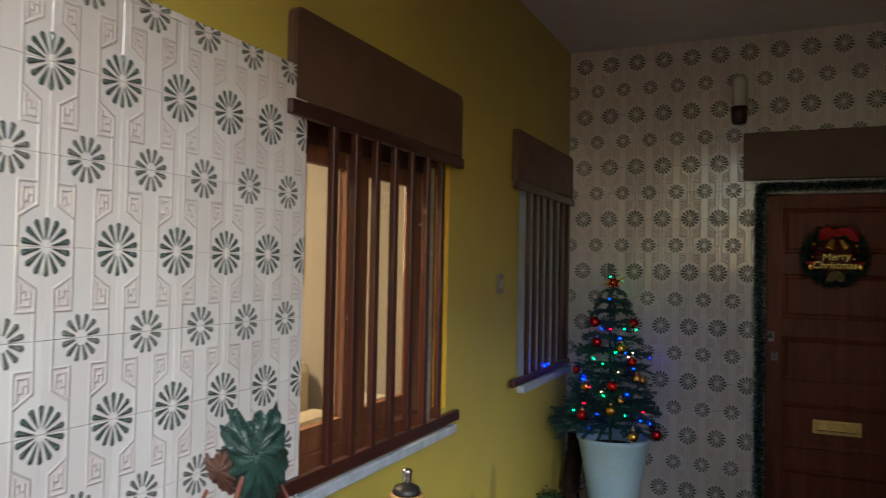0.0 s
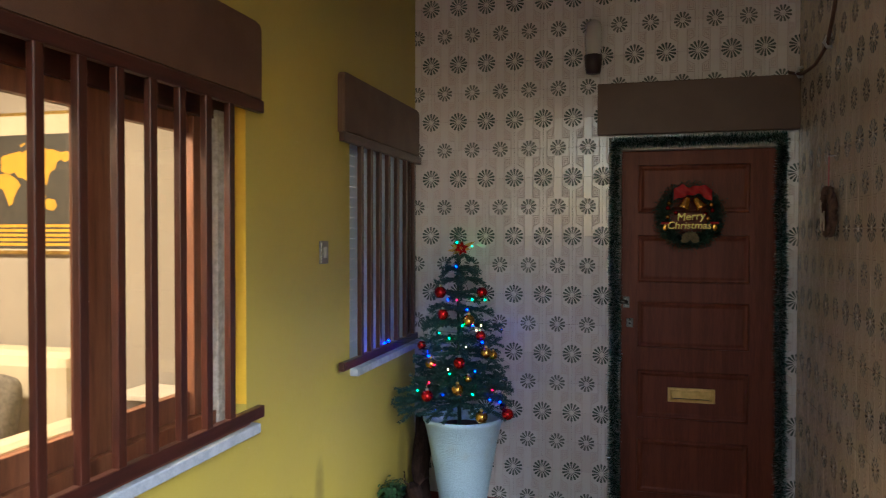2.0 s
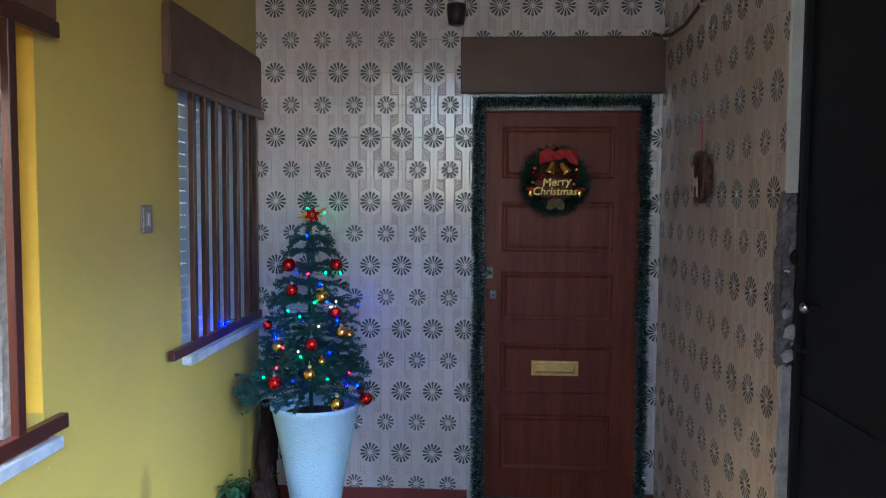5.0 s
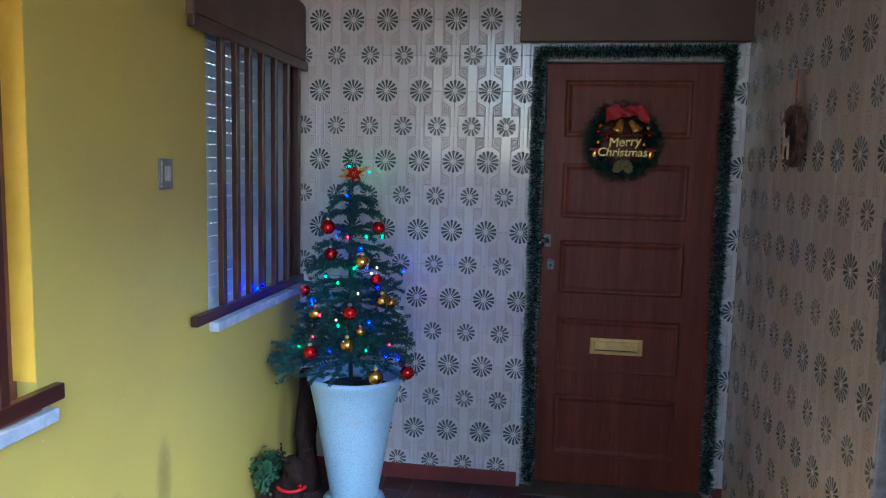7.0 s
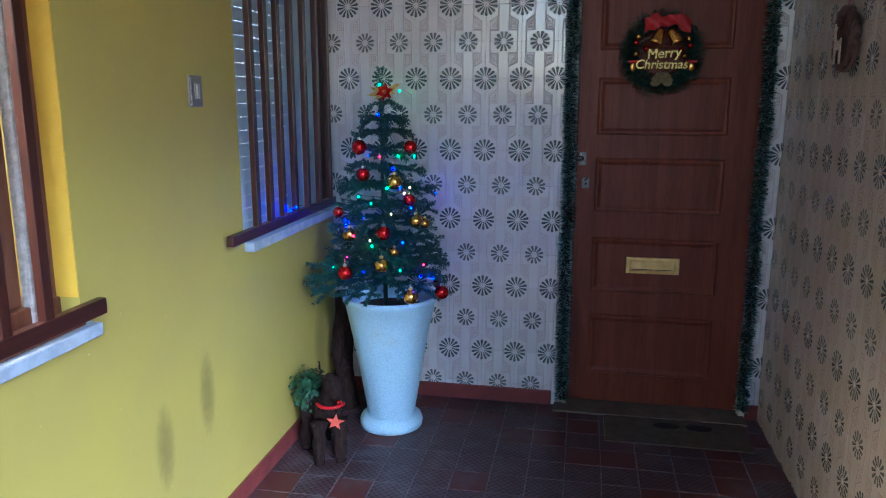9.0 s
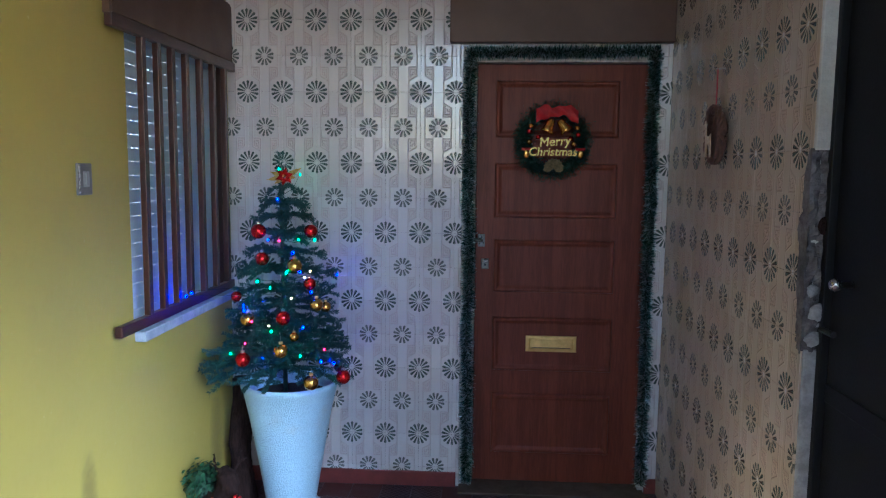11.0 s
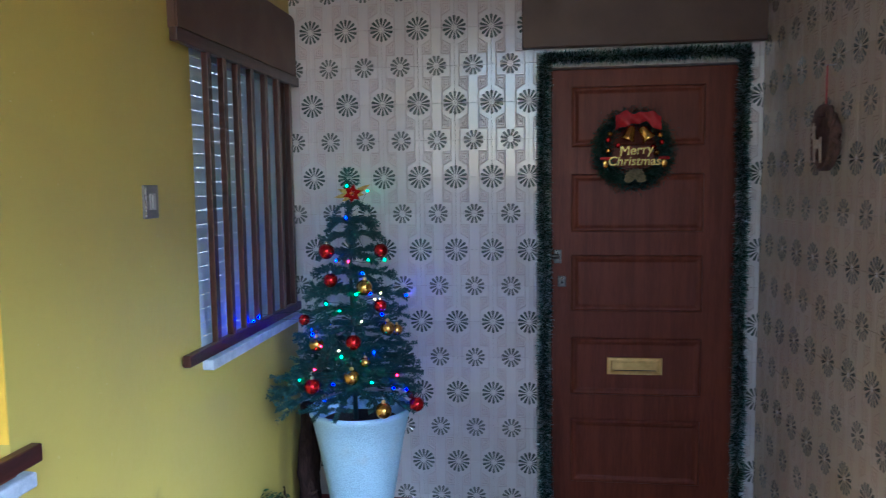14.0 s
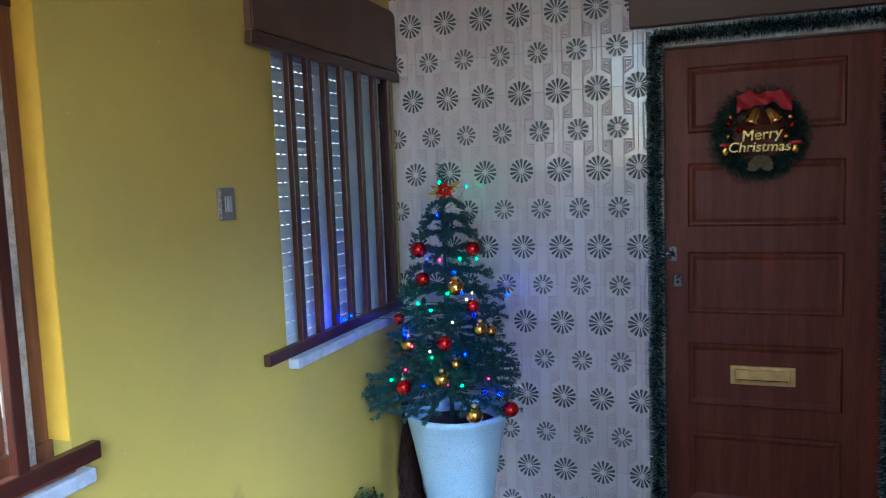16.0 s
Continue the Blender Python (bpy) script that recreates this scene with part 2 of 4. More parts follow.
M_GOLDGLOSS = worn("gold_gloss", (0.78, 0.46, 0.10), (0.66, 0.36, 0.07), 40, 0.2, 300, 0.0001, 1.0)
M_REDCLOTH = worn("red_ribbon", (0.44, 0.008, 0.013), (0.30, 0.005, 0.009), 60, 0.42, 300, 0.0004, spec=0.3)
M_REDFELT = worn("coral_felt", (0.62, 0.10, 0.06), (0.5, 0.07, 0.045), 60, 0.8, 300, 0.0006)
M_WIRE = worn("green_wire", (0.015, 0.05, 0.03), (0.01, 0.03, 0.02), 40, 0.5)
M_YARD = worn("yard_wall", (0.55, 0.52, 0.47), (0.42, 0.4, 0.36), 1.5, 0.9)
M_POSTER = worn("poster_dark", (0.060, 0.058, 0.055), (0.05, 0.048, 0.046), 20, 0.5)
M_MAPGOLD = worn("poster_gold", (0.62, 0.36, 0.04), (0.55, 0.31, 0.035), 20, 0.5)
M_TWIG = worn("brown_twig", (0.12, 0.055, 0.035), (0.06, 0.03, 0.02), 40, 0.8, 120, 0.002)
M_CONCRETE = worn("yard_concrete", (0.34, 0.33, 0.32), (0.27, 0.26, 0.25), 2, 0.9, 60, 0.002)
M_THRESH = worn("worn_threshold", (0.13, 0.10, 0.075), (0.075, 0.06, 0.045), 9, 0.7, 90, 0.001)
M_DRYLEAF = worn("dry_leaf", (0.10, 0.035, 0.02), (0.05, 0.02, 0.012), 40, 0.6)
M_BAMBOO = worn("bamboo", (0.50, 0.29, 0.11), (0.34, 0.18, 0.06), 20, 0.5, 120, 0.0006)


def pot_glaze():
    k = Mat("pebbled_white_pot", (0.66, 0.68, 0.69), 0.55)
    n = k.node("TexVoronoi")
    n.inputs["Scale"].default_value = 185
    k.nt.links.new(k.world_pos(), n.inputs["Vector"])
    cell, big, fine = X(k.nt, n.outputs[0]), k.noise(5, 4), k.noise(120, 3)
    c = k.mix(cell.ramp(0.25, 0.8), (0.50, 0.70, 0.85), (0.38, 0.57, 0.72))
    c = k.mix(big.ramp(0.55, 0.8) * 0.35, c, (0.45, 0.46, 0.45))
    k.set("Base Color", c).set("Roughness", fine * 0.3 + 0.35)
    k.bump(cell * -1.0 + fine * 0.3, 0.0034)
    return k.m


def leafy(name, a, b, rough=0.55):
    k = Mat(name, a, rough)
    k.set("Base Color", k.mix(k.island().ramp(0.0, 1.0), a, b))
    return k.m


def tinsel_foil():
    k = Mat("tinsel_foil", (0.02, 0.09, 0.06), 0.28, 0.85)
    r = k.island()
    c = k.mix(r.ramp(0.35, 0.7), (0.02, 0.08, 0.075), (0.08, 0.25, 0.23))
    k.set("Base Color", k.mix(r.ramp(0.66, 0.74), c, (0.78, 0.86, 0.88)))
    return k.m


def floor_tile():
    """Red clay, some tiles pressed with a fine chequer."""
    k = Mat("clay_floor_tile", (0.15, 0.03, 0.03), 0.4, spec=0.3)
    n1, n2, r = k.noise(9, 5), k.noise(120, 3), k.rand()
    px, py, pz = k.split(k.world_pos())
    g = (px * 205.0).op("SINE") * (py * 205.0).op("SINE")
    chk = g.ramp(-0.2, 0.2) * r.ramp(0.24, 0.25)
    c = k.mix((n1 * 0.6 + r * 0.4).ramp(0.25, 0.75), (0.080, 0.024, 0.022), (0.045, 0.017, 0.017))
    c = k.mix(r.ramp(0.24, 0.25) * (n1.ramp(0.3, 0.7, 0.35, 0.9)), c, (0.095, 0.066, 0.076))
    c = k.mix(chk * 0.9, c, (0.022, 0.014, 0.017))
    c = k.mix(n1.ramp(0.45, 0.75) * 0.35, c, (0.12, 0.11, 0.12))
    k.set("Base Color", c).set("Roughness", n2 * 0.25 + 0.28)
    k.bump(chk * -0.6 + n2 * 0.3, 0.0015)
    return k.m


def floor_far():
    k = Mat("clay_floor", (0.15, 0.03, 0.03), 0.45)
    b = k.node("TexBrick")
    b.inputs["Scale"].default_value = 1.0
    b.offset = 0.0
    b.inputs["Brick Width"].default_value = b.inputs["Row Height"].default_value = 0.15
    b.inputs["Mortar Size"].default_value = 0.004
    for i, c in ((1, (0.19, 0.042, 0.036)), (2, (0.11, 0.03, 0.028)), (3, (0.16, 0.13, 0.12))):
        b.inputs[i].default_value = (*c, 1)
    k.nt.links.new(k.world_pos(), b.inputs[0])
    n = k.noise(8, 5)
    k.set("Base Color", k.mix(n.ramp(0.5, 0.8) * 0.4, b.outputs[0], (0.12, 0.10, 0.095)))
    k.bump(n, 0.001)
    return k.m


M_POT = pot_glaze()
M_NEEDLE = leafy("tree_needles", (0.007, 0.044, 0.040), (0.018, 0.088, 0.076))
M_WREATH = leafy("wreath_needles", (0.005, 0.024, 0.015), (0.014, 0.052, 0.028))
M_BOX = leafy("small_leaves", (0.007, 0.028, 0.012), (0.034, 0.105, 0.045), 0.45)
M_TINSEL = tinsel_foil()
M_FLOORTILE = floor_tile()
M_FLOOR = floor_far()
M_SLAT = worn("blind_slat", (0.60, 0.71, 0.81), (0.50, 0.61, 0.72), 8, 0.45)


def glass(name, rough=0.02):
    k = Mat(name, (0.95, 0.97, 0.96), rough)
    k.b.inputs["Transmission Weight"].default_value = 1.0
    k.b.inputs["IOR"].default_value = 1.45
    return k.m


M_GLASS = glass("clear_glass")
M_GLOBE = glass("clouded_glass", 0.28)
M_BULB = {}
for nm, col, pw in (("blue", (0.0, 0.006, 1.0), 60), ("green", (0.0, 1.0, 0.16), 20), ("red", (1.0, 0.0, 0.012), 16), ("white", (1.0, 0.62, 0.25), 5)):
    M_BULB[nm] = Mat("led_" + nm, col, 0.3).emit(col, pw).m


def leaf_skin():
    k = Mat("veined_leaf", (0.03, 0.08, 0.06), 0.42)
    uv = k.split(k.coords("UV"))
    n = k.noise(40, 4, at=k.coords())
    vein = ((uv[0].size() * 9.0 - uv[1] * 7.0).op("FRACT") - 0.5).size().ramp(0.40, 0.48)
    c = k.mix(n.ramp(0.3, 0.7), (0.006, 0.024, 0.022), (0.02, 0.052, 0.045))
    k.set("Base Color", k.mix(vein * 0.5, c, (0.12, 0.2, 0.14)))
    k.bump(vein * -0.6 + n * 0.4, 0.004)
    return k.m


M_LEAF = leaf_skin()
M_STALK = worn("red_stalk", (0.22, 0.055, 0.04), (0.12, 0.06, 0.03), 30, 0.5)


# ---- building helpers ----
def thing(name, label="", category="", m=None, group="", kind=""):
    ob = new(name)
    if m is not None:
        ob.matrix_world = m
    return tagged(ob, label, category, group, kind)


def finish(bm, smooth=False):
    bmesh.ops.recalc_face_normals(bm, faces=bm.faces)
    for f in bm.faces:
        f.smooth = smooth
    return bm


def part(name, bm, mat, parent=None, label="", smooth=False, m=None):
    me = bpy.data.meshes.new(name)
    finish(bm, smooth).to_mesh(me)
    bm.free()
    me.materials.append(mat)
    ob = new(name, me)
    ob.parent = parent
    if m is not None:
        ob.matrix_local = m
    return tagged(ob, label)


def raw(name, verts, faces, mat, parent=None, label="", smooth=False):
    me = bpy.data.meshes.new(name)
    me.from_pydata(verts, [], faces)
    me.materials.append(mat)
    for p in me.polygons:
        p.use_smooth = smooth
    ob = new(name, me)
    ob.parent = parent
    return tagged(ob, label)


def block(bm, x0, x1, y0, y1, z0, z1, bevel=0.0):
    """A box between those bounds, added to bm."""
    vs = [bm.verts.new((x, y, z)) for z in (z0, z1) for x, y in ((x0, y0), (x1, y0), (x1, y1), (x0, y1))]
    fs = [bm.faces.new([vs[i] for i in q]) for q in ((3, 2, 1, 0), (4, 5, 6, 7), (0, 1, 5, 4), (1, 2, 6, 5), (2, 3, 7, 6), (3, 0, 4, 7))]
    if bevel:
        es = {e for f in fs for e in f.edges}
        bmesh.ops.bevel(bm, geom=list(es), offset=bevel, segments=2, affect="EDGES", profile=0.5)
    return bm


def boxed(*bounds, bevel=0.0):
    return block(bmesh.new(), *bounds, bevel=bevel)


def lathe(profile, n=40, wobble=0.0):
    """Turned about z from (radius, height) pairs."""
    bm = bmesh.new()
    rings = []
    for r, z in profile:
        rings.append([bm.verts.new(((r + wobble * noise.noise((math.cos(a) * 2, math.sin(a) * 2, z * 9))) * math.cos(a), r * math.sin(a), z))
                      for a in (2 * math.pi * i / n for i in range(n))])
    for a, b in zip(rings, rings[1:]):
        for i in range(n):
            bm.faces.new((a[i], a[(i + 1) % n], b[(i + 1) % n], b[i]))
    bm.faces.new(rings[0][::-1])
    bm.faces.new(rings[-1])
    return bm


def tube(points, radius, n=8, bm=None, closed=False):
    """A pipe along points; radius may be a number or one for each point."""
    bm = bm or bmesh.new()
    pts = [Vector(p) for p in points]
    rs = radius if isinstance(radius, (list, tuple)) else [radius] * len(pts)
    rings = []
    for i, p in enumerate(pts):
        if closed:
            d = pts[(i + 1) % len(pts)] - pts[i - 1]
        else:
            d = pts[min(i + 1, len(pts) - 1)] - pts[max(i - 1, 0)]
        q = d.to_track_quat("Z", "Y")
        rings.append([bm.verts.new(p + q @ Vector((rs[i] * math.cos(a), rs[i] * math.sin(a), 0))) for a in (2 * math.pi * k / n for k in range(n))])
    pairs = list(zip(rings, rings[1:])) + ([(rings[-1], rings[0])] if closed else [])
    for a, b in pairs:
        for k in range(n):
            bm.faces.new((a[k], a[(k + 1) % n], b[(k + 1) % n], b[k]))
    if not closed:
        bm.faces.new(rings[0][::-1])
        bm.faces.new(rings[-1])
    return bm


def ball(r, centre=(0, 0, 0), sub=2, bm=None, scale=(1, 1, 1)):
    bm = bm or bmesh.new()
    bmesh.ops.create_icosphere(bm, subdivisions=sub, radius=r, matrix=Matrix.Translation(centre) @ Matrix.Diagonal((*scale, 1)))
    return bm


def outline(points, depth, m=None, bm=None):
    """A flat shape from (x, z) points, given thickness along y."""
    bm = bm or bmesh.new()
    a = [bm.verts.new((x, 0, z)) for x, z in points]
    b = [bm.verts.new((x, depth, z)) for x, z in points]
    n = len(points)
    bm.faces.new(a)
    bm.faces.new(b[::-1])
    for i in range(n):
        bm.faces.new((a[i], b[i], b[(i + 1) % n], a[(i + 1) % n]))
    if m is not None:
        bmesh.ops.transform(bm, matrix=m, verts=bm.verts)
    return bm


def tuft(verts, faces, p, d, length, width):
    """One needle: a slim kite from p along d."""
    d = Vector(d).normalized()
    s = d.cross(Vector((random.uniform(-1, 1), random.uniform(-1, 1), random.uniform(-1, 1))))
    s = s.normalized() * width if s.length > 1e-4 else Vector((width, 0, 0))
    p = Vector(p)
    i = len(verts)
    verts += [p, p + d * length * 0.5 + s, p + d * length, p + d * length * 0.5 - s]
    faces.append((i, i + 1, i + 2, i + 3))


P, PZ = 0.171, 0.1715            # tile pitch across and up
X0, Z0 = 0.104, 2.329            # a dark rosette of the north wall
CEIL, XE, YE = 3.12, 2.157, -1.60
W1 = (-3.095, -1.99, 0.975, 2.126)     # window openings in the west wall: y, y, z, z
W2 = (-1.042, -0.025, 1.007, 2.12)

# ---- floor, walls, ceiling ----
floor = tagged(part("floor", boxed(-0.18, 9, -14, 0.3, -0.12, -0.006), M_FLOOR), "red clay tile floor with worn pale joints", "floor", kind="structure")

wall_north = thing("wall_north", "porch end wall faced with glazed rosette tiles", "wall", kind="structure")
bm = bmesh.new()
for b in ((-0.18, 1.165, 0, 0.16, -0.01, CEIL), (2.097, XE + 0.2, 0, 0.16, -0.01, CEIL), (1.165, 2.097, 0, 0.16, 2.2, CEIL)):
    block(bm, *b)
part("wall_body", bm, M_GROUT_PALE, wall_north)

wall_west = thing("wall_west", "mustard yellow painted house wall", "wall", kind="structure")
bm = bmesh.new()
ys = (-9.0, W1[0], W1[1], W2[0], W2[1], -0.0005)
for i in range(5):
    w = W1 if i == 1 else W2 if i == 3 else None
    spans = ((-0.01, w[2]), (w[3], CEIL + 0.3)) if w else ((-0.01, CEIL + 0.3),)
    for z0, z1 in spans:
        block(bm, -0.18, 0, ys[i], ys[i + 1], z0, z1)
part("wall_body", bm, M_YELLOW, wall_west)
part("tile_bed", boxed(0.0005, 0.0233, -5.6, -3.0955, 0.0, 2.23), M_GROUT_PALE, wall_west, "pale mortar bed behind the tiles")

wall_east = thing("wall_east", "short porch wall faced with cream rosette tiles, broken at its edge", "wall", kind="structure")
part("wall_body", boxed(XE + 0.008, XE + 0.2, YE + 0.004, -0.0005, -0.01, CEIL), M_PLASTER, wall_east)
# runs on out of view to y -3.1 to shade the floor by the door
wall_gate = tagged(part("wall_gate_light_block", boxed(XE, XE + 0.2, -3.1, -2.40, -0.01, CEIL), M_YELLOW), "mustard yellow wall beside the black door, lengthened out of view to block light", "wall", kind="structure")
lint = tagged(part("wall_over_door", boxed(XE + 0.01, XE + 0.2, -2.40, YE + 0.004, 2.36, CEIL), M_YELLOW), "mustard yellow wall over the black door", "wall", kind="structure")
ceiling = tagged(part("ceiling", boxed(-0.0, XE + 0.2, -5.6, -0.0005, CEIL, CEIL + 0.14), M_WHITE), "dull white porch ceiling", "ceiling", kind="structure")
# beam added out of view to keep high sky off the upper walls
tagged(part("sky_block_beam", boxed(XE + 0.04, XE + 0.2, -5.6, -3.101, 2.42, CEIL - 0.001), M_BROWN), "unseen brown beam that blocks high sky along the open side", "beam", kind="structure")
# unseen walls round the open front; the nearest is added to cut low light
for nm, b in (("wall_yard_south", (-0.18, 9, -14.2, -14, -0.1, 1.5)), ("wall_low_light_block", (0.02, 3.4, -6.5, -6.35, -0.005, 1.6)), ("wall_yard_east", (8.8, 9, -14, 0.3, -0.1, 1.6)), ("wall_yard_north", (XE + 0.2, 8.8, -0.9, -0.7, -0.1, 3.3))):
    tagged(part(nm, boxed(*b), M_YARD), "unseen pale rendered wall that shapes the yard light", "wall", kind="structure")

# invented ground out of view, its grey set by the bounce it gives
tagged(part("yard_bounce_ground", boxed(0.02, 8.8, -14, -5.6, -0.0058, 0.0), M_CONCRETE), "unseen grey concrete ground that bounces light into the porch", "pavement", kind="structure")
# baseboards of red tile
for nm, b in (("baseboard_north", (0.012, 1.15, -0.016, -0.0005, -0.005, 0.075)), ("baseboard_north_east", (2.10, XE, -0.016, -0.0005, -0.005, 0.075)),
              ("baseboard_west", (0.0005, 0.014, -9, -0.017, -0.005, 0.075))):
    tagged(part(nm, boxed(*b, bevel=0.003), M_RED), "glossy red tile baseboard", "baseboard", kind="structure")

# ---- rooms behind the windows ----
bm = bmesh.new()
for b in ((-3.2, -3.05, -5.0, 0, 0.0, 2.9), (-3.05, -0.18, -5.15, -5.0, 0.0, 2.9), (-3.05, -0.181, -1.38, -1.26, 0.0, 2.9),):
    block(bm, *b)
tagged(part("wall_room", bm, M_ROOM), "warm grey painted living room walls", "wall", kind="structure")
# added pale wall that throws the backlight towards the blind's holes
tagged(part("wall_back_room", boxed(-3.05, -0.181, 0.0, 0.14, 0.0, 2.9), M_ROOMW), "pale wall added behind the blind to brighten its holes", "wall", kind="structure")
tagged(part("ceiling_room", boxed(-3.2, -0.181, -5.15, 0.14, 2.9, 3.0), M_ROOMW), "white living room ceiling", "ceiling", kind="structure")
tagged(part("floor_room", boxed(-3.05, -0.181, -5.0, 0, 0.05, 0.2), M_SASH), "brown living room floor", "floor", kind="structure")


# ---- west windows: bars, rails, band, sill ----
def barred_window(name, w, bars, rail, band, sill, label):
    """Wooden bars between two rails under a painted band, a stone sill below."""
    y0, y1, z0, z1 = w
    ob = thing(name, label, "window", kind="structure")
    part("bottom_rail", boxed(0.022, 0.050, rail[0], rail[1], rail[2], rail[3], bevel=0.004), M_WOODH, ob)
    part("top_rail", boxed(0.022, 0.050, band[0] - 0.035, band[1] - 0.02, band[2] - 0.048, band[2] - 0.004, bevel=0.004), M_WOODH, ob)
    bar = None
    for y in bars:
        if bar is None:
            bar = part("bar", boxed(0.024, 0.048, -0.0155, 0.0155, rail[3] - 0.002, band[2] - 0.046, bevel=0.003), M_WOOD, ob)
        else:
            c = new("bar", bar.data)
            c.parent, bar = ob, c
        bar.location.y = y
    # brown band with its upper outer corner rounded
    bm = bmesh.new()
    r = 0.035
    prof = [(band[0], band[2]), (band[1], band[2])] + [(band[1] - r + r * math.cos(a), band[3] - r + r * math.sin(a)) for a in (0, 0.5, 1.0, math.pi / 2)] + \
           [(band[0] + r - r * math.sin(a), band[3] - r + r * math.cos(a)) for a in (0, 0.5, 1.0, math.pi / 2)]
    a = [bm.verts.new((0.0005, y, z)) for y, z in prof]
    b = [bm.verts.new((0.032, y, z)) for y, z in prof]
    bm.faces.new(a), bm.faces.new(b[::-1])
    for i in range(len(prof)):
        bm.faces.new((a[i], a[(i + 1) % len(prof)], b[(i + 1) % len(prof)], b[i]))
    bmesh.ops.bevel(bm, geom=[e for e in bm.edges if all(v.co.x > 0.03 for v in e.verts)], offset=0.006, segments=2, affect="EDGES")
    part("band", bm, M_BROWN, ob, "matt brown painted band")
    part("sill", boxed(-0.10, 0.042, sill[0], sill[1], sill[2], sill[3], bevel=0.005), M_STONE, ob, "grey stone sill, worn at the edge")
    return ob


window_1 = barred_window("window_1", W1, [-2.963 + 0.1343 * k for k in range(7)], (-3.33, -1.950, 0.994, 1.037), (-3.165, -1.928, 2.130, 2.408),
                         (-3.20, -1.962, 0.938, 0.974), "barred window with varnished wood sashes, lit from within")
window_2 = barred_window("window_2", W2, (-0.990, -0.862, -0.736, -0.600, -0.452, -0.302, -0.155), (-1.224, -0.09, 1.024, 1.064), (-1.184, -0.012, 2.122, 2.402),
                         (-1.036, -0.02, 0.967, 1.006), "barred window with a closed pale blue blind")

# strip added to stop light leaking past the blind's end
part("leak_cover", boxed(-0.075, -0.012, W2[1] - 0.045, W2[1] - 0.0008, 1.008, 2.119, bevel=0.003), M_WOOD, window_2)

# sashes of the lit window
for y0, y1, x in ((-2.705, -2.595, -0.092), (-2.59, -2.515, -0.115), (-2.185, -2.095, -0.100), (-3.09, -3.02, -0.092)):
    part("stile", boxed(x - 0.02, x + 0.02, y0, y1, 1.045, 2.045, bevel=0.004), M_SASH, window_1)
for y0, y1, x in ((-3.02, -2.705, -0.095), (-2.515, -2.185, -0.118)):
    part("sash_rail", boxed(x - 0.015, x + 0.02, y0, y1, 1.045, 1.125, bevel=0.003), M_SASH, window_1)
    part("sash_rail", boxed(x - 0.015, x + 0.02, y0, y1, 1.985, 2.045, bevel=0.003), M_SASH, window_1)
    g = part("pane", boxed(x - 0.003, x + 0.003, y0, y1, 1.125, 1.985), M_GLASS, window_1, "clear window glass")
    g.visible_shadow = False
part("head", boxed(-0.16, -0.06, W1[0], W1[1], 2.045, 2.124, bevel=0.003), M_WOODH, window_1)
part("track", boxed(-0.16, -0.055, W1[0], W1[1], 0.976, 1.045, bevel=0.003), M_SASH, window_1)
part("sill_board", boxed(-0.05, 0.020, -3.09, -2.00, 0.9755, 0.990, bevel=0.002), M_SASH, window_1, "worn brown board on the stone sill")
part("jamb_post", boxed(-0.078, -0.046, -2.098, -2.046, 1.0, 2.075, bevel=0.004), M_OLDWHITE, window_1, "flaked white jamb post")
part("jamb", boxed(-0.12, -0.06, -2.042, -1.997, 1.045, 2.045, bevel=0.003), M_SASH, window_1)
part("latch", ball(0.008, (-0.075, -2.12, 1.83), 2), M_STEEL, window_1)
part("latch", ball(0.008, (-0.07, -2.69, 1.47), 2), M_STEEL, window_1)
part("reveal", boxed(-0.088, -0.001, -1.9945, -1.9905, 1.045, 2.11), M_REVEAL, window_1, "bright yellow reveal")

# venetian blind: every slat is notched where the cords pass
bm = bmesh.new()
cuts = [-1.004 + 0.0385 * k for k in range(16) if k % 5 != 4]
edges = [W2[0] + 0.002] + [c for y in cuts for c in (y, y + 0.019)] + [W2[1] - 0.014]
vs, fs = [], []


def strip(y0, y1, z0, z1, lean=0.006):
    i = len(vs)
    for y in (y0, y1):
        vs.extend([(0, y, z0), (-lean, y, z1), (-lean - 0.0008, y, z1), (-0.0008, y, z0)])
    fs.extend([(i, i + 4, i + 5, i + 1), (i + 3, i + 2, i + 6, i + 7), (i, i + 1, i + 2, i + 3), (i + 4, i + 7, i + 6, i + 5), (i + 1, i + 5, i + 6, i + 2), (i, i + 3, i + 7, i + 4)])


strip(edges[0], edges[-1], -0.0052, 0.0426, 0.0012)
for k in range(0, len(edges), 2):
    strip(edges[k], edges[k + 1], 0.0426, 0.0505, 0.0012)
slat_mesh = bpy.data.meshes.new("slat")
slat_mesh.from_pydata(vs, [], fs)
slat_mesh.materials.append(M_SLAT)
blind = thing("venetian_blind", "closed pale blue venetian blind with cord holes", "blind", pose(-0.045, 0, 0))
for k in range(21):
    s = new("slat", slat_mesh)
    s.parent = blind
    s.location.z = 1.022 + k * 0.0513
part("head_rail", boxed(-0.02, 0.012, W2[0] + 0.003, W2[1] - 0.003, 2.072, 2.106, bevel=0.002), M_SLAT, blind)

# ---- living room things ----
sofa = thing("sofa", "cream fabric sofa with broad square arms", "sofa", pose(-1.37, -1.85, 0.2))
part("seat", boxed(-0.9, 0.28, -0.42, 0.18, 0.1, 0.46, bevel=0.05), M_CREAM, sofa)
part("backrest", boxed(-0.95, 0.30, 0.18, 0.42, 0.1, 0.92, bevel=0.06), M_CREAM, sofa)
part("arm", boxed(0.30, 0.48, -0.42, 0.40, 0.08, 0.66, bevel=0.05), M_CREAM, sofa)
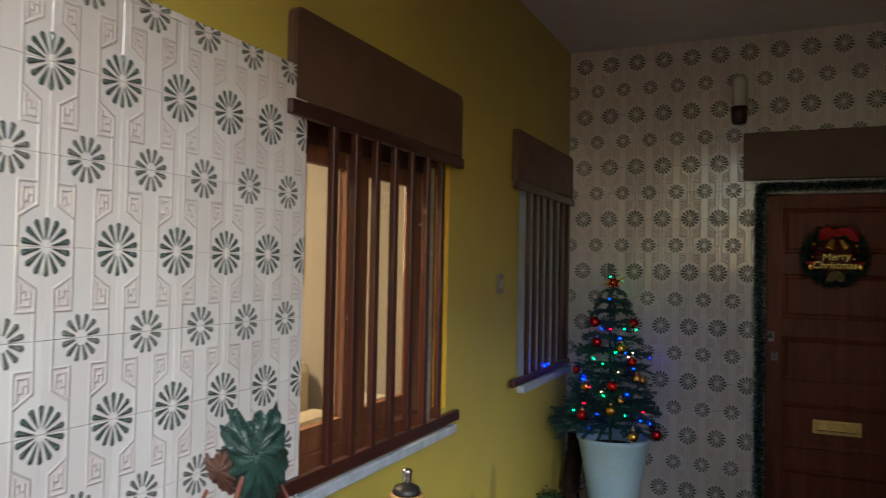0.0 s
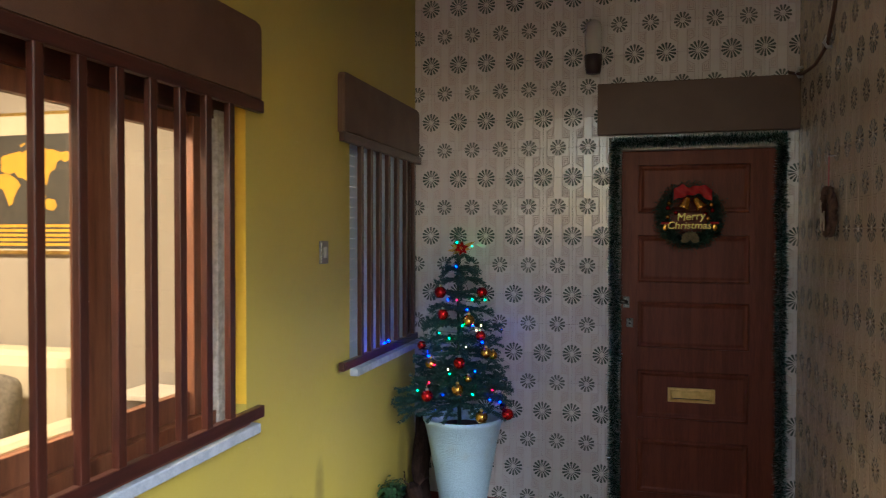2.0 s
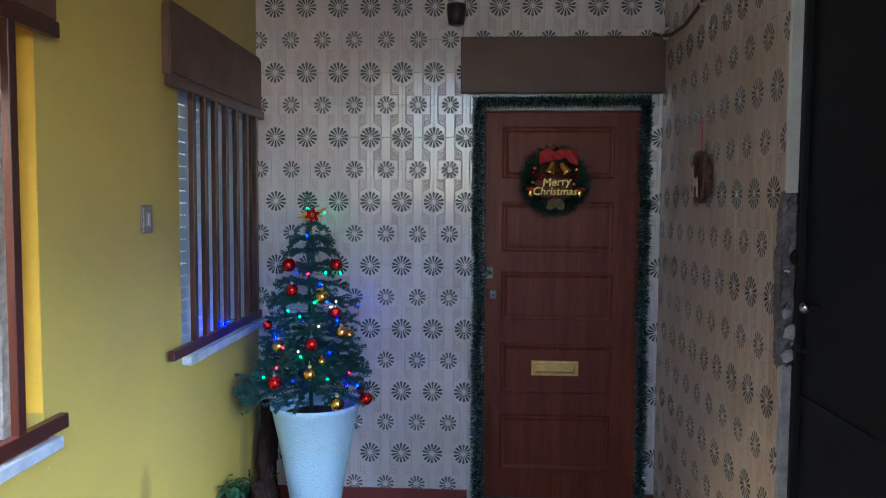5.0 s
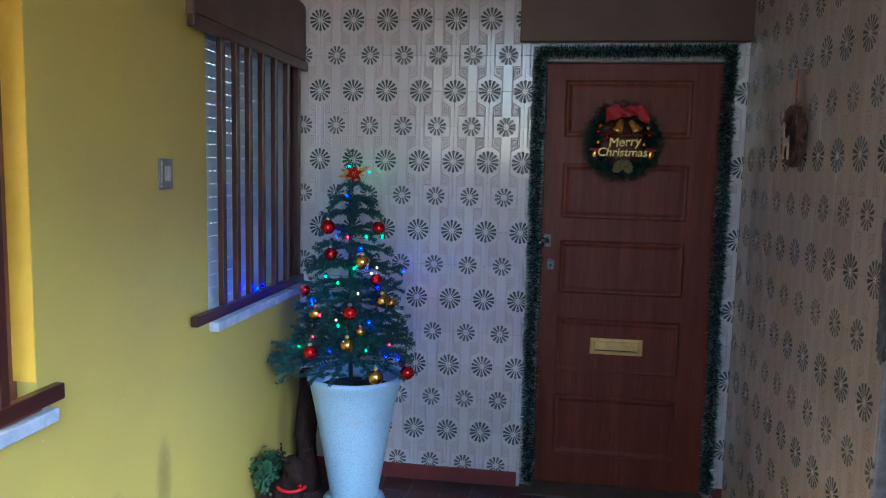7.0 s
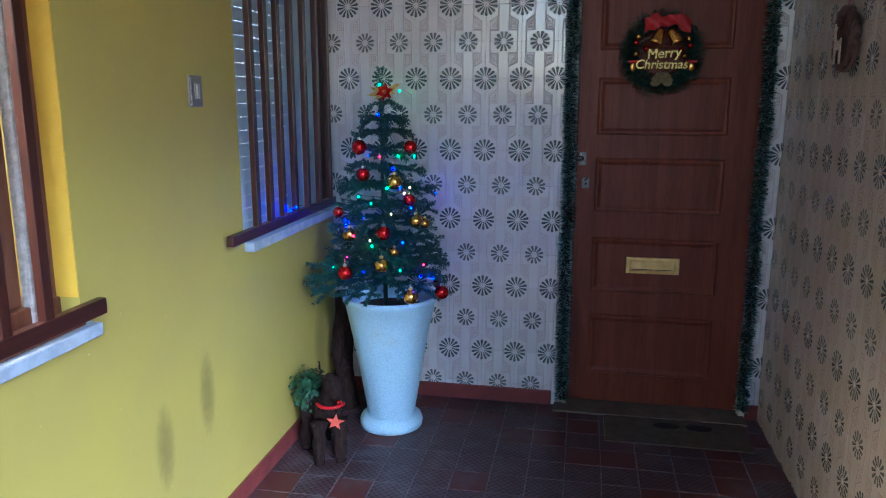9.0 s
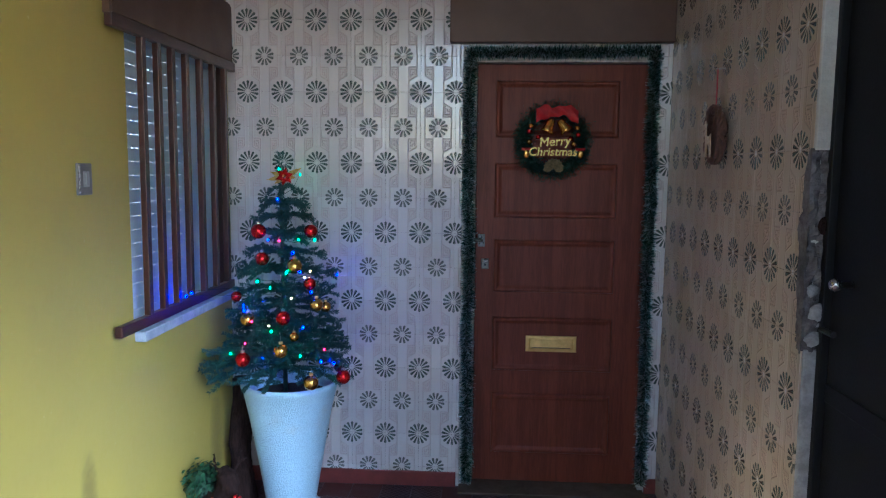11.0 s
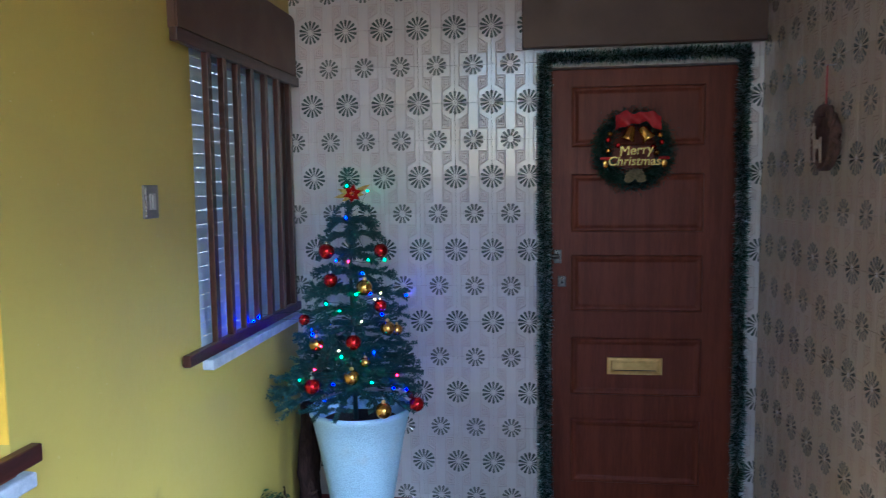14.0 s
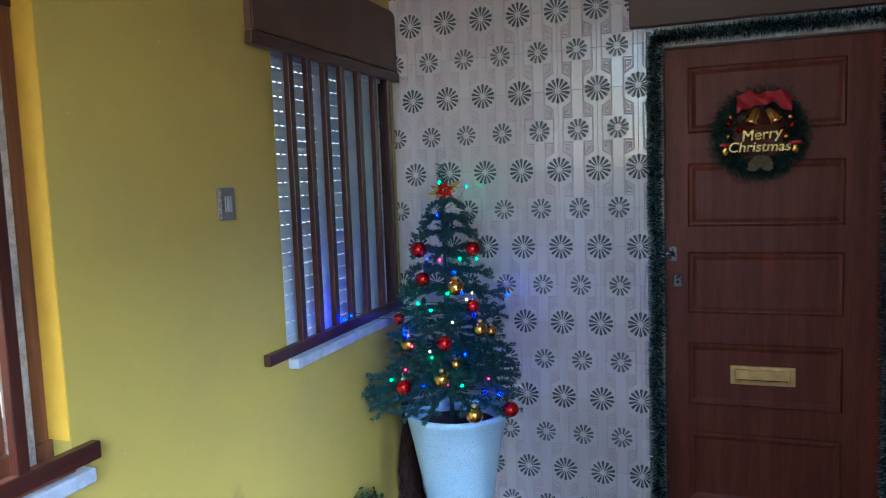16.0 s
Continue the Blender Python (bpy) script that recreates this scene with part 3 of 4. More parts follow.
part("arm", boxed(-1.12, -0.955, -0.42, 0.40, 0.08, 0.66, bevel=0.05), M_CREAM, sofa)
for x in (-0.85, 0.25):
    for y in (-0.35, 0.3):
        part("leg", boxed(x - 0.025, x + 0.025, y - 0.025, y + 0.025, 0, 0.1), M_WOOD, sofa)
bm = bmesh.new()
bmesh.ops.create_uvsphere(bm, u_segments=24, v_segments=14, radius=1)
for v in bm.verts:
    x, y, z = v.co
    f = lambda q: math.copysign(abs(q) ** 0.45, q)
    v.co = Vector((f(x) * 0.21, y * 0.085, f(z) * 0.19)) * (1 + 0.05 * noise.noise(v.co * 9))
cush = tagged(part("cushion", bm, M_FLUFF, smooth=True, m=pose(-1.42, -1.83, 0.86, -18, 0, 6)), "fluffy grey plush cushion leaning on the sofa", "cushion")
table = thing("side_table", "small white side table by the wall", "table", pose(-0.735, -1.53, 0.2))
part("top", boxed(-0.12, 0.14, -0.12, 0.12, 0.735, 0.76, bevel=0.004), M_ROOMW, table)
part("panel", boxed(-0.11, -0.07, -0.11, 0.11, 0.0, 0.735, bevel=0.003), M_ROOMW, table)
part("panel", boxed(0.08, 0.12, -0.11, 0.11, 0.0, 0.735, bevel=0.003), M_ROOMW, table)

poster = thing("map_poster", "framed dark world map poster with golden land and striped foot", "poster", pose(-1.652, -1.384, -0.005))
part("frame", boxed(-0.50, 0.468, -0.022, 0.0, 1.556, 2.245, bevel=0.003), M_DULLGOLD, poster, "dull golden frame")
part("mount", boxed(-0.48, 0.447, -0.0245, -0.0225, 1.574, 2.228), M_CREAM, poster)
part("sheet", boxed(-0.48, 0.432, -0.0268, -0.0247, 1.583, 2.135), M_POSTER, poster)


def land(points, name="land"):
    part(name, outline(points, 0.001, Matrix.Translation((0, -0.0283, 0))), M_MAPGOLD, poster)


land([(-0.03, 2.03), (0.018, 2.045), (0.05, 2.05), (0.081, 2.057), (0.10, 2.048), (0.13, 2.07), (0.172, 2.083), (0.183, 2.104), (0.20, 2.08), (0.22, 2.075), (0.241, 2.061), (0.28, 2.06),
      (0.32, 2.045), (0.36, 2.05), (0.403, 2.028), (0.375, 2.01), (0.343, 1.997), (0.325, 2.012), (0.30, 2.0), (0.29, 1.965), (0.265, 1.955), (0.25, 1.925), (0.24, 1.89), (0.222, 1.895),
      (0.205, 1.87), (0.19, 1.845), (0.185, 1.885), (0.168, 1.905), (0.155, 1.878), (0.14, 1.905), (0.12, 1.913), (0.10, 1.925), (0.07, 1.93), (0.05, 1.955), (0.02, 1.945), (-0.03, 1.96)])
land([(-0.06, 1.945), (0.0, 1.95), (0.04, 1.935), (0.07, 1.915), (0.085, 1.89), (0.068, 1.87), (0.05, 1.84), (0.035, 1.80), (0.015, 1.79), (0.0, 1.83), (-0.02, 1.87), (-0.07, 1.89)])
land([(0.20, 1.845), (0.225, 1.85), (0.235, 1.832), (0.215, 1.828)])
land([(0.225, 1.815), (0.25, 1.825), (0.285, 1.82), (0.30, 1.79), (0.275, 1.765), (0.235, 1.775)])
land([(0.09, 2.075), (0.115, 2.09), (0.11, 2.098), (0.085, 2.085)])
land([(-0.42, 2.05), (-0.34, 2.08), (-0.24, 2.06), (-0.18, 2.03), (-0.22, 1.99), (-0.26, 1.96), (-0.30, 1.92), (-0.34, 1.96), (-0.38, 2.0)])
land([(-0.25, 1.90), (-0.19, 1.89), (-0.15, 1.85), (-0.18, 1.79), (-0.21, 1.73), (-0.23, 1.70), (-0.24, 1.78), (-0.27, 1.85)])
for k in range(5):
    part("stripe", boxed(-0.47, 0.415, -0.0285, -0.0272, 1.597 + k * 0.0225, 1.611 + k * 0.0225), M_MAPGOLD, poster)

# ---- front door ----
door_1 = thing("door_1", "closed dark wooden front door with five raised panels", "door", kind="structure")
DY = 0.062
part("slab", boxed(1.233, 2.068, DY, DY + 0.04, 0.012, 2.13, bevel=0.003), M_DOOR, door_1)
for z0, z1 in ((1.775, 2.05), (1.378, 1.648), (1.003, 1.268), (0.598, 0.874), (0.165, 0.478)):
    bm = bmesh.new()
    x0, x1 = 1.326, 1.926
    loops = []
    for inset, lift in ((0, 0.0), (0.004, 0.008), (0.010, 0.011), (0.018, 0.010), (0.027, 0.004), (0.034, 0.0015)):
        loops.append([bm.verts.new((x, DY - lift, z)) for x, z in ((x0 + inset, z0 + inset), (x1 - inset, z0 + inset), (x1 - inset, z1 - inset), (x0 + inset, z1 - inset))])
    for a, b in zip(loops, loops[1:]):
        for i in range(4):
            bm.faces.new((a[i], a[(i + 1) % 4], b[(i + 1) % 4], b[i]))
    bm.faces.new(loops[-1])
    part("panel", bm, M_DOOR, door_1)
PLATE = DY - 0.0017              # face of the panel that carries the letter plate
bm = bmesh.new()
loops = []
for inset, lift in ((0, 0.0), (0.002, 0.007), (0.014, 0.008), (0.018, 0.003)):
    loops.append([bm.verts.new((x, PLATE - lift, z)) for x, z in ((1.495 + inset * 1.3, 0.698 + inset), (1.752 - inset * 1.3, 0.698 + inset), (1.752 - inset * 1.3, 0.781 - inset), (1.495 + inset * 1.3, 0.781 - inset))])
for a, b in zip(loops, loops[1:]):
    for i in range(4):
        bm.faces.new((a[i], a[(i + 1) % 4], b[(i + 1) % 4], b[i]))
bm.faces.new(loops[-1])
plate = part("letter_plate", bm, M_BRASS, door_1, "polished brass letter plate")
part("flap", boxed(1.524, 1.723, PLATE - 0.0065, PLATE - 0.0032, 0.722, 0.757, bevel=0.002), M_BRASS, plate)
part("slot", boxed(1.526, 1.721, PLATE - 0.0045, PLATE - 0.0034, 0.7175, 0.7212), M_IRON, plate)
hand = part("handle", tube([(1.262, DY, 1.262), (1.262, DY - 0.05, 1.266), (1.256, DY - 0.058, 1.268), (1.222, DY - 0.060, 1.268)], 0.012, 10), M_GREYMETAL, door_1, "dull steel lever handle", True)
part("rose", boxed(1.245, 1.281, DY - 0.006, DY - 0.001, 1.230, 1.294, bevel=0.002), M_GREYMETAL, hand)
lock = part("lock", boxed(1.264, 1.302, DY - 0.014, DY - 0.001, 1.118, 1.170, bevel=0.004), M_GREYMETAL, door_1, "steel lock plate")
part("keyhole", ball(0.006, (1.283, DY - 0.0145, 1.140), 1), M_BLACK, lock)

bm = bmesh.new()
for b in ((1.166, 1.23, 0.002, 0.14, 0.0, 2.198), (2.070, 2.096, 0.002, 0.14, 0.0, 2.198), (1.23, 2.070, 0.002, 0.14, 2.132, 2.198)):
    block(bm, *b, bevel=0.003)
tagged(part("door_frame", bm, M_OLDWHITE), "flaked pale door frame under the garland", "frame", kind="structure")
tagged(part("door_band", boxed(1.10, XE - 0.0005, -0.05, -0.0005, 2.216, 2.505, bevel=0.005), M_BROWN), "matt brown painted band over the door", "trim", kind="structure")
tagged(part("threshold", boxed(1.166, 2.096, -0.10, 0.15, -0.005, 0.010, bevel=0.003), M_THRESH), "worn stone threshold", "threshold", kind="structure")
tagged(part("wall_behind_door", boxed(1.0, 2.36, 0.161, 0.2, 0.0, 2.4), M_GROUT), "plain wall behind the door", "wall", kind="structure")

# tinsel round the frame
gar = thing("door_garland", "dark green tinsel garland with silver glints round the door", "garland")
for run in (((1.200, -0.014, 0.03), (1.200, -0.014, 2.165)), ((1.18, -0.016, 2.172), (2.095, -0.016, 2.178)), ((2.068, -0.014, 2.165), (2.082, -0.012, 0.05))):
    a, b = Vector(run[0]), Vector(run[1])
    vs, fs = [], []
    n = int((b - a).length * 5600)
    for i in range(n):
        s = random.random()
        q = a.lerp(b, s)
        q.x += 0.010 * noise.noise((q.x * 3, q.z * 7, 1))
        axis = (b - a).normalized()
        r = Vector((random.gauss(0, 1), random.gauss(0, 1), random.gauss(0, 1)))
        r = (r - axis * r.dot(axis)).normalized() + axis * random.uniform(-0.5, 0.5)
        r.y = -abs(r.y) if random.random() < 0.7 else r.y
        tuft(vs, fs, q, r, random.uniform(0.022, 0.048), random.uniform(0.0012, 0.0027))
    strand = raw("strand", vs, fs, M_TINSEL, gar)
    part("cord", tube([a, a.lerp(b, 0.5), b], 0.008, 6), M_WIRE, gar)

# wreath
wreath = thing("door_wreath", "green wreath with red bow, bells and golden greeting", "wreath", pose(1.604, DY - 0.03, 1.755) @ Matrix.Scale(1.2, 4))
vs, fs = [], []
for i in range(6800):
    a = random.uniform(0, 2 * math.pi)
    r = 0.118 + random.gauss(0, 0.016)
    q = Vector((r * math.cos(a), random.uniform(-0.018, 0.012), r * math.sin(a)))
    d = Vector((math.cos(a) * random.uniform(-0.5, 1.1), random.uniform(-0.9, 0.2), math.sin(a) * random.uniform(-0.5, 1.1)))
    d += Vector((-math.sin(a), 0, math.cos(a))) * random.uniform(-0.9, 0.9)
    tuft(vs, fs, q, d, random.uniform(0.015, 0.031), 0.0017)
raw("needles", vs, fs, M_WREATH, wreath)
part("ring", tube([(0.118 * math.cos(a), 0.005, 0.118 * math.sin(a)) for a in (2 * math.pi * i / 40 for i in range(40))], 0.016, 8, closed=True), M_WIRE, wreath)
bm = bmesh.new()
vs, fs = [], []
for i in range(25):
    s = i / 24
    x = -0.072 + 0.168 * s
    z = 0.100 + 0.020 * math.sin(s * math.pi) + 0.004 * math.sin(s * 11)
    h = 0.048 + 0.011 * math.sin(s * 7 + 1)
    for k in range(4):
        vs.append((x, -0.045 - 0.008 * math.sin(k * 1.6 + s * 13), z - h / 2 + h * k / 3 + 0.004 * math.sin(s * 21 + k)))
    if i:
        j = len(vs) - 8
        for k in range(3):
            fs.append((j + k, j + k + 1, j + k + 5, j + k + 4))
raw("bow", vs, fs, M_REDCLOTH, wreath, "glossy red ribbon bow", True)
for sx, lean in ((-0.022, 20), (0.04, -35)):
    bell = lathe([(0.004, 0.03), (0.012, 0.026), (0.015, 0.008), (0.018, -0.006), (0.024, -0.016), (0.020, -0.016)], 18)
    part("bell", bell, M_GOLDGLOSS, wreath, "golden bell", True, pose(sx, -0.052, 0.054, 0, lean, 0) @ Matrix.Scale(1.2, 4))
for x, z, mt in ((-0.098, 0.038, M_REDGLOSS), (-0.062, 0.016, M_REDGLOSS), (-0.098, -0.004, M_GOLDGLOSS), (0.098, 0.026, M_REDGLOSS), (0.068, 0.010, M_REDGLOSS), (0.092, 0.052, M_GOLDGLOSS),
                 (-0.092, 0.06, M_GOLDGLOSS), (0.08, -0.012, M_GOLDGLOSS)):
    part("berry", ball(0.0105, (x, -0.045, z), 2), mt, wreath, smooth=True)
for x in (-0.108, 0.108):
    bm = ball(0.012, (x, -0.046, -0.052), 2, scale=(1, 0.5, 1.4))
    part("gift", bm, M_GOLDGLOSS, wreath)
    part("gift_bow", boxed(x - 0.02, x + 0.02, -0.05, -0.04, -0.038, -0.026, bevel=0.004), M_REDCLOTH, wreath)
for k in range(5):
    a = -math.pi / 2 + (k - 2) * 0.6
    pet = outline([(0, 0), (0.011, 0.008), (0.013, 0.020), (0.007, 0.030), (0, 0.027), (-0.006, 0.031), (-0.013, 0.021), (-0.010, 0.008)], 0.003)
    part("leaf", pet, M_DRYGOLD, wreath, "dull bronze leaf", m=pose(0.002, -0.046, -0.108, 14 + 5 * (k % 3), 0, 0) @ pose(0, 0, 0, 0, (k - 2) * 44, 0) @ Matrix.Scale(1.35, 4))


def lettering(text, size, m, mat, parent, name="lettering", extrude=0.002):
    cu = bpy.data.curves.new(name, "FONT")
    cu.body, cu.size, cu.extrude, cu.align_x, cu.bevel_depth, cu.shear = text, size, extrude, "CENTER", 0.0006, 0.15
    tmp = new("lettering_curve", cu)
    me = bpy.data.meshes.new_from_object(tmp.evaluated_get(bpy.context.evaluated_depsgraph_get()))
    bpy.data.objects.remove(tmp)
    me.materials.clear()
    me.materials.append(mat)
    ob = new(name, me)
    ob.parent, ob.matrix_local = parent, m
    return ob


lettering("Merry", 0.050, pose(0.004, -0.056, -0.018, 90, -4, 0), M_GOLDOLD, wreath)
lettering("Christmas", 0.047, pose(-0.004, -0.058, -0.058, 90, 0, 0), M_GOLDOLD, wreath)

# door mat with two dark marks
mat_ob = thing("door_mat", "flat brown fibre door mat with two dark marks", "mat", pose(1.775, -0.215, 0))
part("mat_body", boxed(-0.36, 0.30, -0.17, 0.15, -0.004, 0.006, bevel=0.003), M_DIRT, mat_ob)
for x in (-0.065, 0.085):
    bm = bmesh.new()
    bmesh.ops.create_cone(bm, cap_ends=True, segments=24, radius1=1, radius2=1, depth=0.003, matrix=pose(x, 0.03, 0.009) @ Matrix.Diagonal((0.062, 0.032, 1, 1)))
    part("mark", bm, M_DARKMAT, mat_ob)

# wall lamp over the door
sconce = thing("wall_lamp", "small wall lamp with dark cup and clear ribbed glass", "lamp", pose(1.075, -0.055, 2.56))
part("cup", lathe([(0.022, 0.0), (0.040, 0.006), (0.047, 0.05), (0.051, 0.105), (0.046, 0.108)], 28), M_IRONCUP, sconce, smooth=True)
bm = lathe([(0.040, 0.11)] + [(0.040 + 0.0016 * (k % 2) + 0.004 * math.sin(k / 16 * math.pi), 0.115 + k * 0.0108) for k in range(16)] + [(0.032, 0.294), (0.016, 0.306)], 28)
g = part("glass", bm, M_GLOBE, sconce, "clear ribbed glass", True)
part("bracket", boxed(-0.015, 0.015, 0.04, 0.0545, 0.03, 0.09, bevel=0.003), M_IRON, sconce)

# cable from the band along the side wall, then up to the ceiling
cable = thing("cable", "dark cable held by two pale hooks and rising to the ceiling", "cable")
part("wire", tube([(2.10, -0.03, 2.518), (2.125, -0.06, 2.505), (2.140, -0.2, 2.475), (2.143, -0.45, 2.465), (2.140, -0.70, 2.495), (2.138, -0.80, 2.58), (2.138, -1.0, 2.83), (2.140, -1.24, CEIL - 0.01)],
                  0.0085, 8), M_TWIG, cable, smooth=True)
for y, z in ((-0.10, 2.500), (-0.72, 2.505)):
    part("hook", tube([(XE - 0.002, y, z + 0.03), (XE - 0.022, y, z + 0.024), (XE - 0.034, y, z), (XE - 0.022, y, z - 0.022), (XE - 0.002, y, z - 0.022)], 0.0075, 8), M_PLASTIC, cable, smooth=True)

# light switch on the yellow wall
sw = thing("light_switch", "white rocker switch in a grey steel-edged plate", "switch", pose(0.0005, -1.346, 1.571) @ Matrix.Diagonal((1, 1.1, 1.13, 1)))
part("plate", boxed(0, 0.009, -0.038, 0.038, -0.045, 0.045, bevel=0.003), M_GREYP, sw)
part("rim", boxed(0.009, 0.011, -0.034, -0.028, -0.04, 0.04), M_STEEL, sw)
part("insert", boxed(0.0093, 0.012, -0.012, 0.018, -0.022, 0.022, bevel=0.001), M_PLASTIC, sw)
part("rocker", boxed(0.012, 0.017, -0.005, 0.009, -0.018, 0.018, bevel=0.002), M_PLASTIC, sw)

# ---- black side door in the east wall ----
door_2 = thing("door_2", "closed black metal side door with a small knob", "door", kind="structure")
part("leaf", boxed(XE + 0.06, XE + 0.1, -2.40, YE, 0.0, 2.36, bevel=0.004), M_BLACK, door_2)
part("stop", boxed(XE + 0.035, XE + 0.06, YE - 0.03, YE - 0.0005, 0.0, 2.36, bevel=0.003), M_BLACK, door_2)
part("crosspiece", boxed(XE + 0.052, XE + 0.0595, -2.38, YE - 0.035, 1.0, 1.05, bevel=0.003), M_BLACK, door_2)
kn = part("knob", lathe([(0.008, 0.0), (0.008, 0.03), (0.014, 0.034), (0.017, 0.044), (0.012, 0.054), (0.004, 0.056)], 24), M_STEEL, door_2, "worn steel knob", True, pose(XE + 0.06, YE - 0.13, 1.333, 0, -90, 0))
part("bolt", tube([(XE + 0.04, YE - 0.02, 1.195), (XE + 0.04, YE - 0.09, 1.195)], 0.009, 8), M_IRON, door_2)

# the wall's end: pale plaster above and below, a broken stretch of bare cement between
vs, fs = [], []
LOW, HIGH = 1.13, 1.68
for i in range(56):
    z = LOW + (HIGH - LOW) * i / 55
    bulge = math.sin(math.pi * i / 55) ** 0.6
    bite = 0.012 + 0.050 * bulge * (0.75 + 0.5 * noise.noise((z * 14, 9, 3))) + 0.010 * noise.noise((z * 60, 3, 3))
    row = [(XE + 0.003, YE + bite + 0.005, z), (XE - 0.007 + 0.003 * noise.noise((z * 40, 1, 1)), YE + bite - 0.003, z)]
    for k in range(9):
        u = k / 8
        x = XE - 0.007 + 0.071 * u
        y = YE - 0.006 + 0.018 * noise.noise((z * 22, u * 4, 7)) * math.sin(math.pi * min(u + 0.12, 1)) + 0.007 * noise.noise((z * 70, u * 11, 2))
        row.append((x, y, z))
    vs += row
    if i:
        j = len(vs) - 22
        for k in range(10):
            fs.append((j + k, j + k + 1, j + k + 12, j + k + 11))
tagged(raw("broken_edge", vs, fs, M_CEMENT), "chipped bare cement along the wall's broken edge", "plaster", kind="structure")
part("hole", ball(0.017, (XE + 0.034, YE - 0.012, 1.474), 2, scale=(1, 0.6, 1.5)), M_BARK, wall_east, "dark hole with a rusty plug", True)
part("plaster_strip", boxed(XE - 0.002, XE + 0.066, YE - 0.012, YE + 0.003, 1.675, 2.36, bevel=0.004), M_PLASTER, wall_east, "pale plaster at the wall's end")
part("plaster_strip", boxed(XE + 0.002, XE + 0.062, YE - 0.010, YE + 0.003, 0.0, 1.135, bevel=0.004), M_PLASTER_OLD, wall_east, "grimy plaster at the wall's end")
for y, x, z, r in ((-0.016, 0.012, 1.30, 0.016), (-0.018, 0.030, 1.24, 0.024), (-0.016, 0.020, 1.165, 0.020), (-0.014, 0.045, 1.20, 0.015)):
    bm = ball(r, (XE + x, YE + y, z), 2, scale=(1.1, 0.45, 1.0))
    for v in bm.verts:
        v.co += Vector((1, 0.5, 1)) * 0.010 * noise.noise(v.co * 55)
    part("lump", bm, M_PLASTER_OLD, wall_east, "loose lump of mortar")

# hanging twig ornament on the tiled side wall
orn = thing("hanging_ornament", "brown twig ring with a cream reindeer on a red ribbon", "ornament", pose(XE - 0.03, -0.815, 1.752) @ Matrix.Scale(0.95, 4))
for k in range(7):
    ph = random.uniform(0, 6.28)
    pts = [((0.012 * math.sin(3 * a + ph)), (0.092 + 0.012 * math.sin(5 * a + ph)) * math.cos(a), (0.098 + 0.012 * math.sin(4 * a + ph * 2)) * math.sin(a)) for a in (2 * math.pi * i / 36 for i in range(36))]
    part("twig", tube(pts, 0.0085, 6, closed=True), M_TWIG, orn, smooth=True)
part("disc", lathe([(0.0, 0.0), (0.08, 0.0), (0.08, 0.006), (0.0, 0.006)], 32), M_TWIG, orn, m=pose(0.008, 0, 0, 0, 90, 0))
deer = [(-0.042, -0.070), (-0.034, -0.070), (-0.030, -0.034), (-0.022, -0.018), (0.008, -0.020), (0.016, -0.040), (0.012, -0.068), (0.020, -0.068), (0.026, -0.038), (0.026, -0.010), (0.030, 0.012),
        (0.046, 0.018), (0.046, 0.026), (0.034, 0.032), (0.040, 0.050), (0.052, 0.060), (0.038, 0.058), (0.034, 0.074), (0.030, 0.056), (0.016, 0.062), (0.026, 0.046), (0.024, 0.034), (0.014, 0.014),
        (-0.024, 0.010), (-0.040, 0.020), (-0.036, 0.004), (-0.040, -0.020)]
part("figure", outline(deer, 0.006), M_DULLCREAM, orn, "cream painted reindeer shape", m=pose(-0.020, 0.01, -0.018, 0, 0, 90))
part("ribbon", boxed(0.0, 0.002, -0.006, 0.006, 0.115, 0.255), M_REDCLOTH, orn, "red ribbon")
part("nail", tube([(-0.006, 0, 0.252), (0.033, 0, 0.254)], 0.003, 8), M_STEEL, orn)

# ---- the potted christmas tree ----
PX, PY = 0.402, -0.39
planter = thing("planter", "tall tapered white pebbled planter with a round foot", "planter", pose(PX, PY, 0) @ Matrix.Diagonal((1, 1, 1.015, 1)))
part("body", lathe([(0.105, 0.055), (0.112, 0.07), (0.150, 0.30), (0.188, 0.50), (0.212, 0.612), (0.221, 0.622), (0.221, 0.640), (0.214, 0.645), (0.204, 0.640), (0.196, 0.600), (0.188, 0.575)], 56, 0.003),
     M_POT, planter, smooth=True)
part("foot", lathe([(0.13, 0.0), (0.148, 0.006), (0.152, 0.028), (0.144, 0.05), (0.12, 0.064), (0.10, 0.066)], 48), M_POT, planter, smooth=True)
soil = tagged(part("potting_soil", lathe([(0.186, 0.576), (0.17, 0.586), (0.08, 0.592), (0.002, 0.594)], 32), M_SOIL, m=pose(PX, PY, 0)), "dark potting soil in the planter", "soil")

TX, TY = 0.378, -0.39
tree = thing("christmas_tree", "slim green artificial christmas tree in tiers", "tree", pose(TX, TY, 0.600) @ Matrix.Diagonal((1.02, 1.02, 1.02, 1)))
part("trunk", tube([(0.004, 0, -0.02), (0.0, 0, 0.3), (-0.006, 0, 0.7), (-0.012, 0, 1.0)], [0.011, 0.009, 0.007, 0.004], 8), M_WIRE, tree, smooth=True)
random.seed(11)
# height over the soil, reach, number of branches, rise
TIERS = ((0.115, 0.30, 13, 0.02), (0.17, 0.30, 13, 0.05), (0.225, 0.275, 12, 0.03), (0.30, 0.25, 9, 0.01), (0.385, 0.245, 8, -0.01), (0.46, 0.24, 8, -0.02), (0.545, 0.235, 8, -0.01),
         (0.625, 0.19, 7, -0.01), (0.70, 0.175, 7, 0.0), (0.775, 0.15, 6, -0.01), (0.845, 0.135, 6, -0.02), (0.90, 0.08, 4, 0.0))


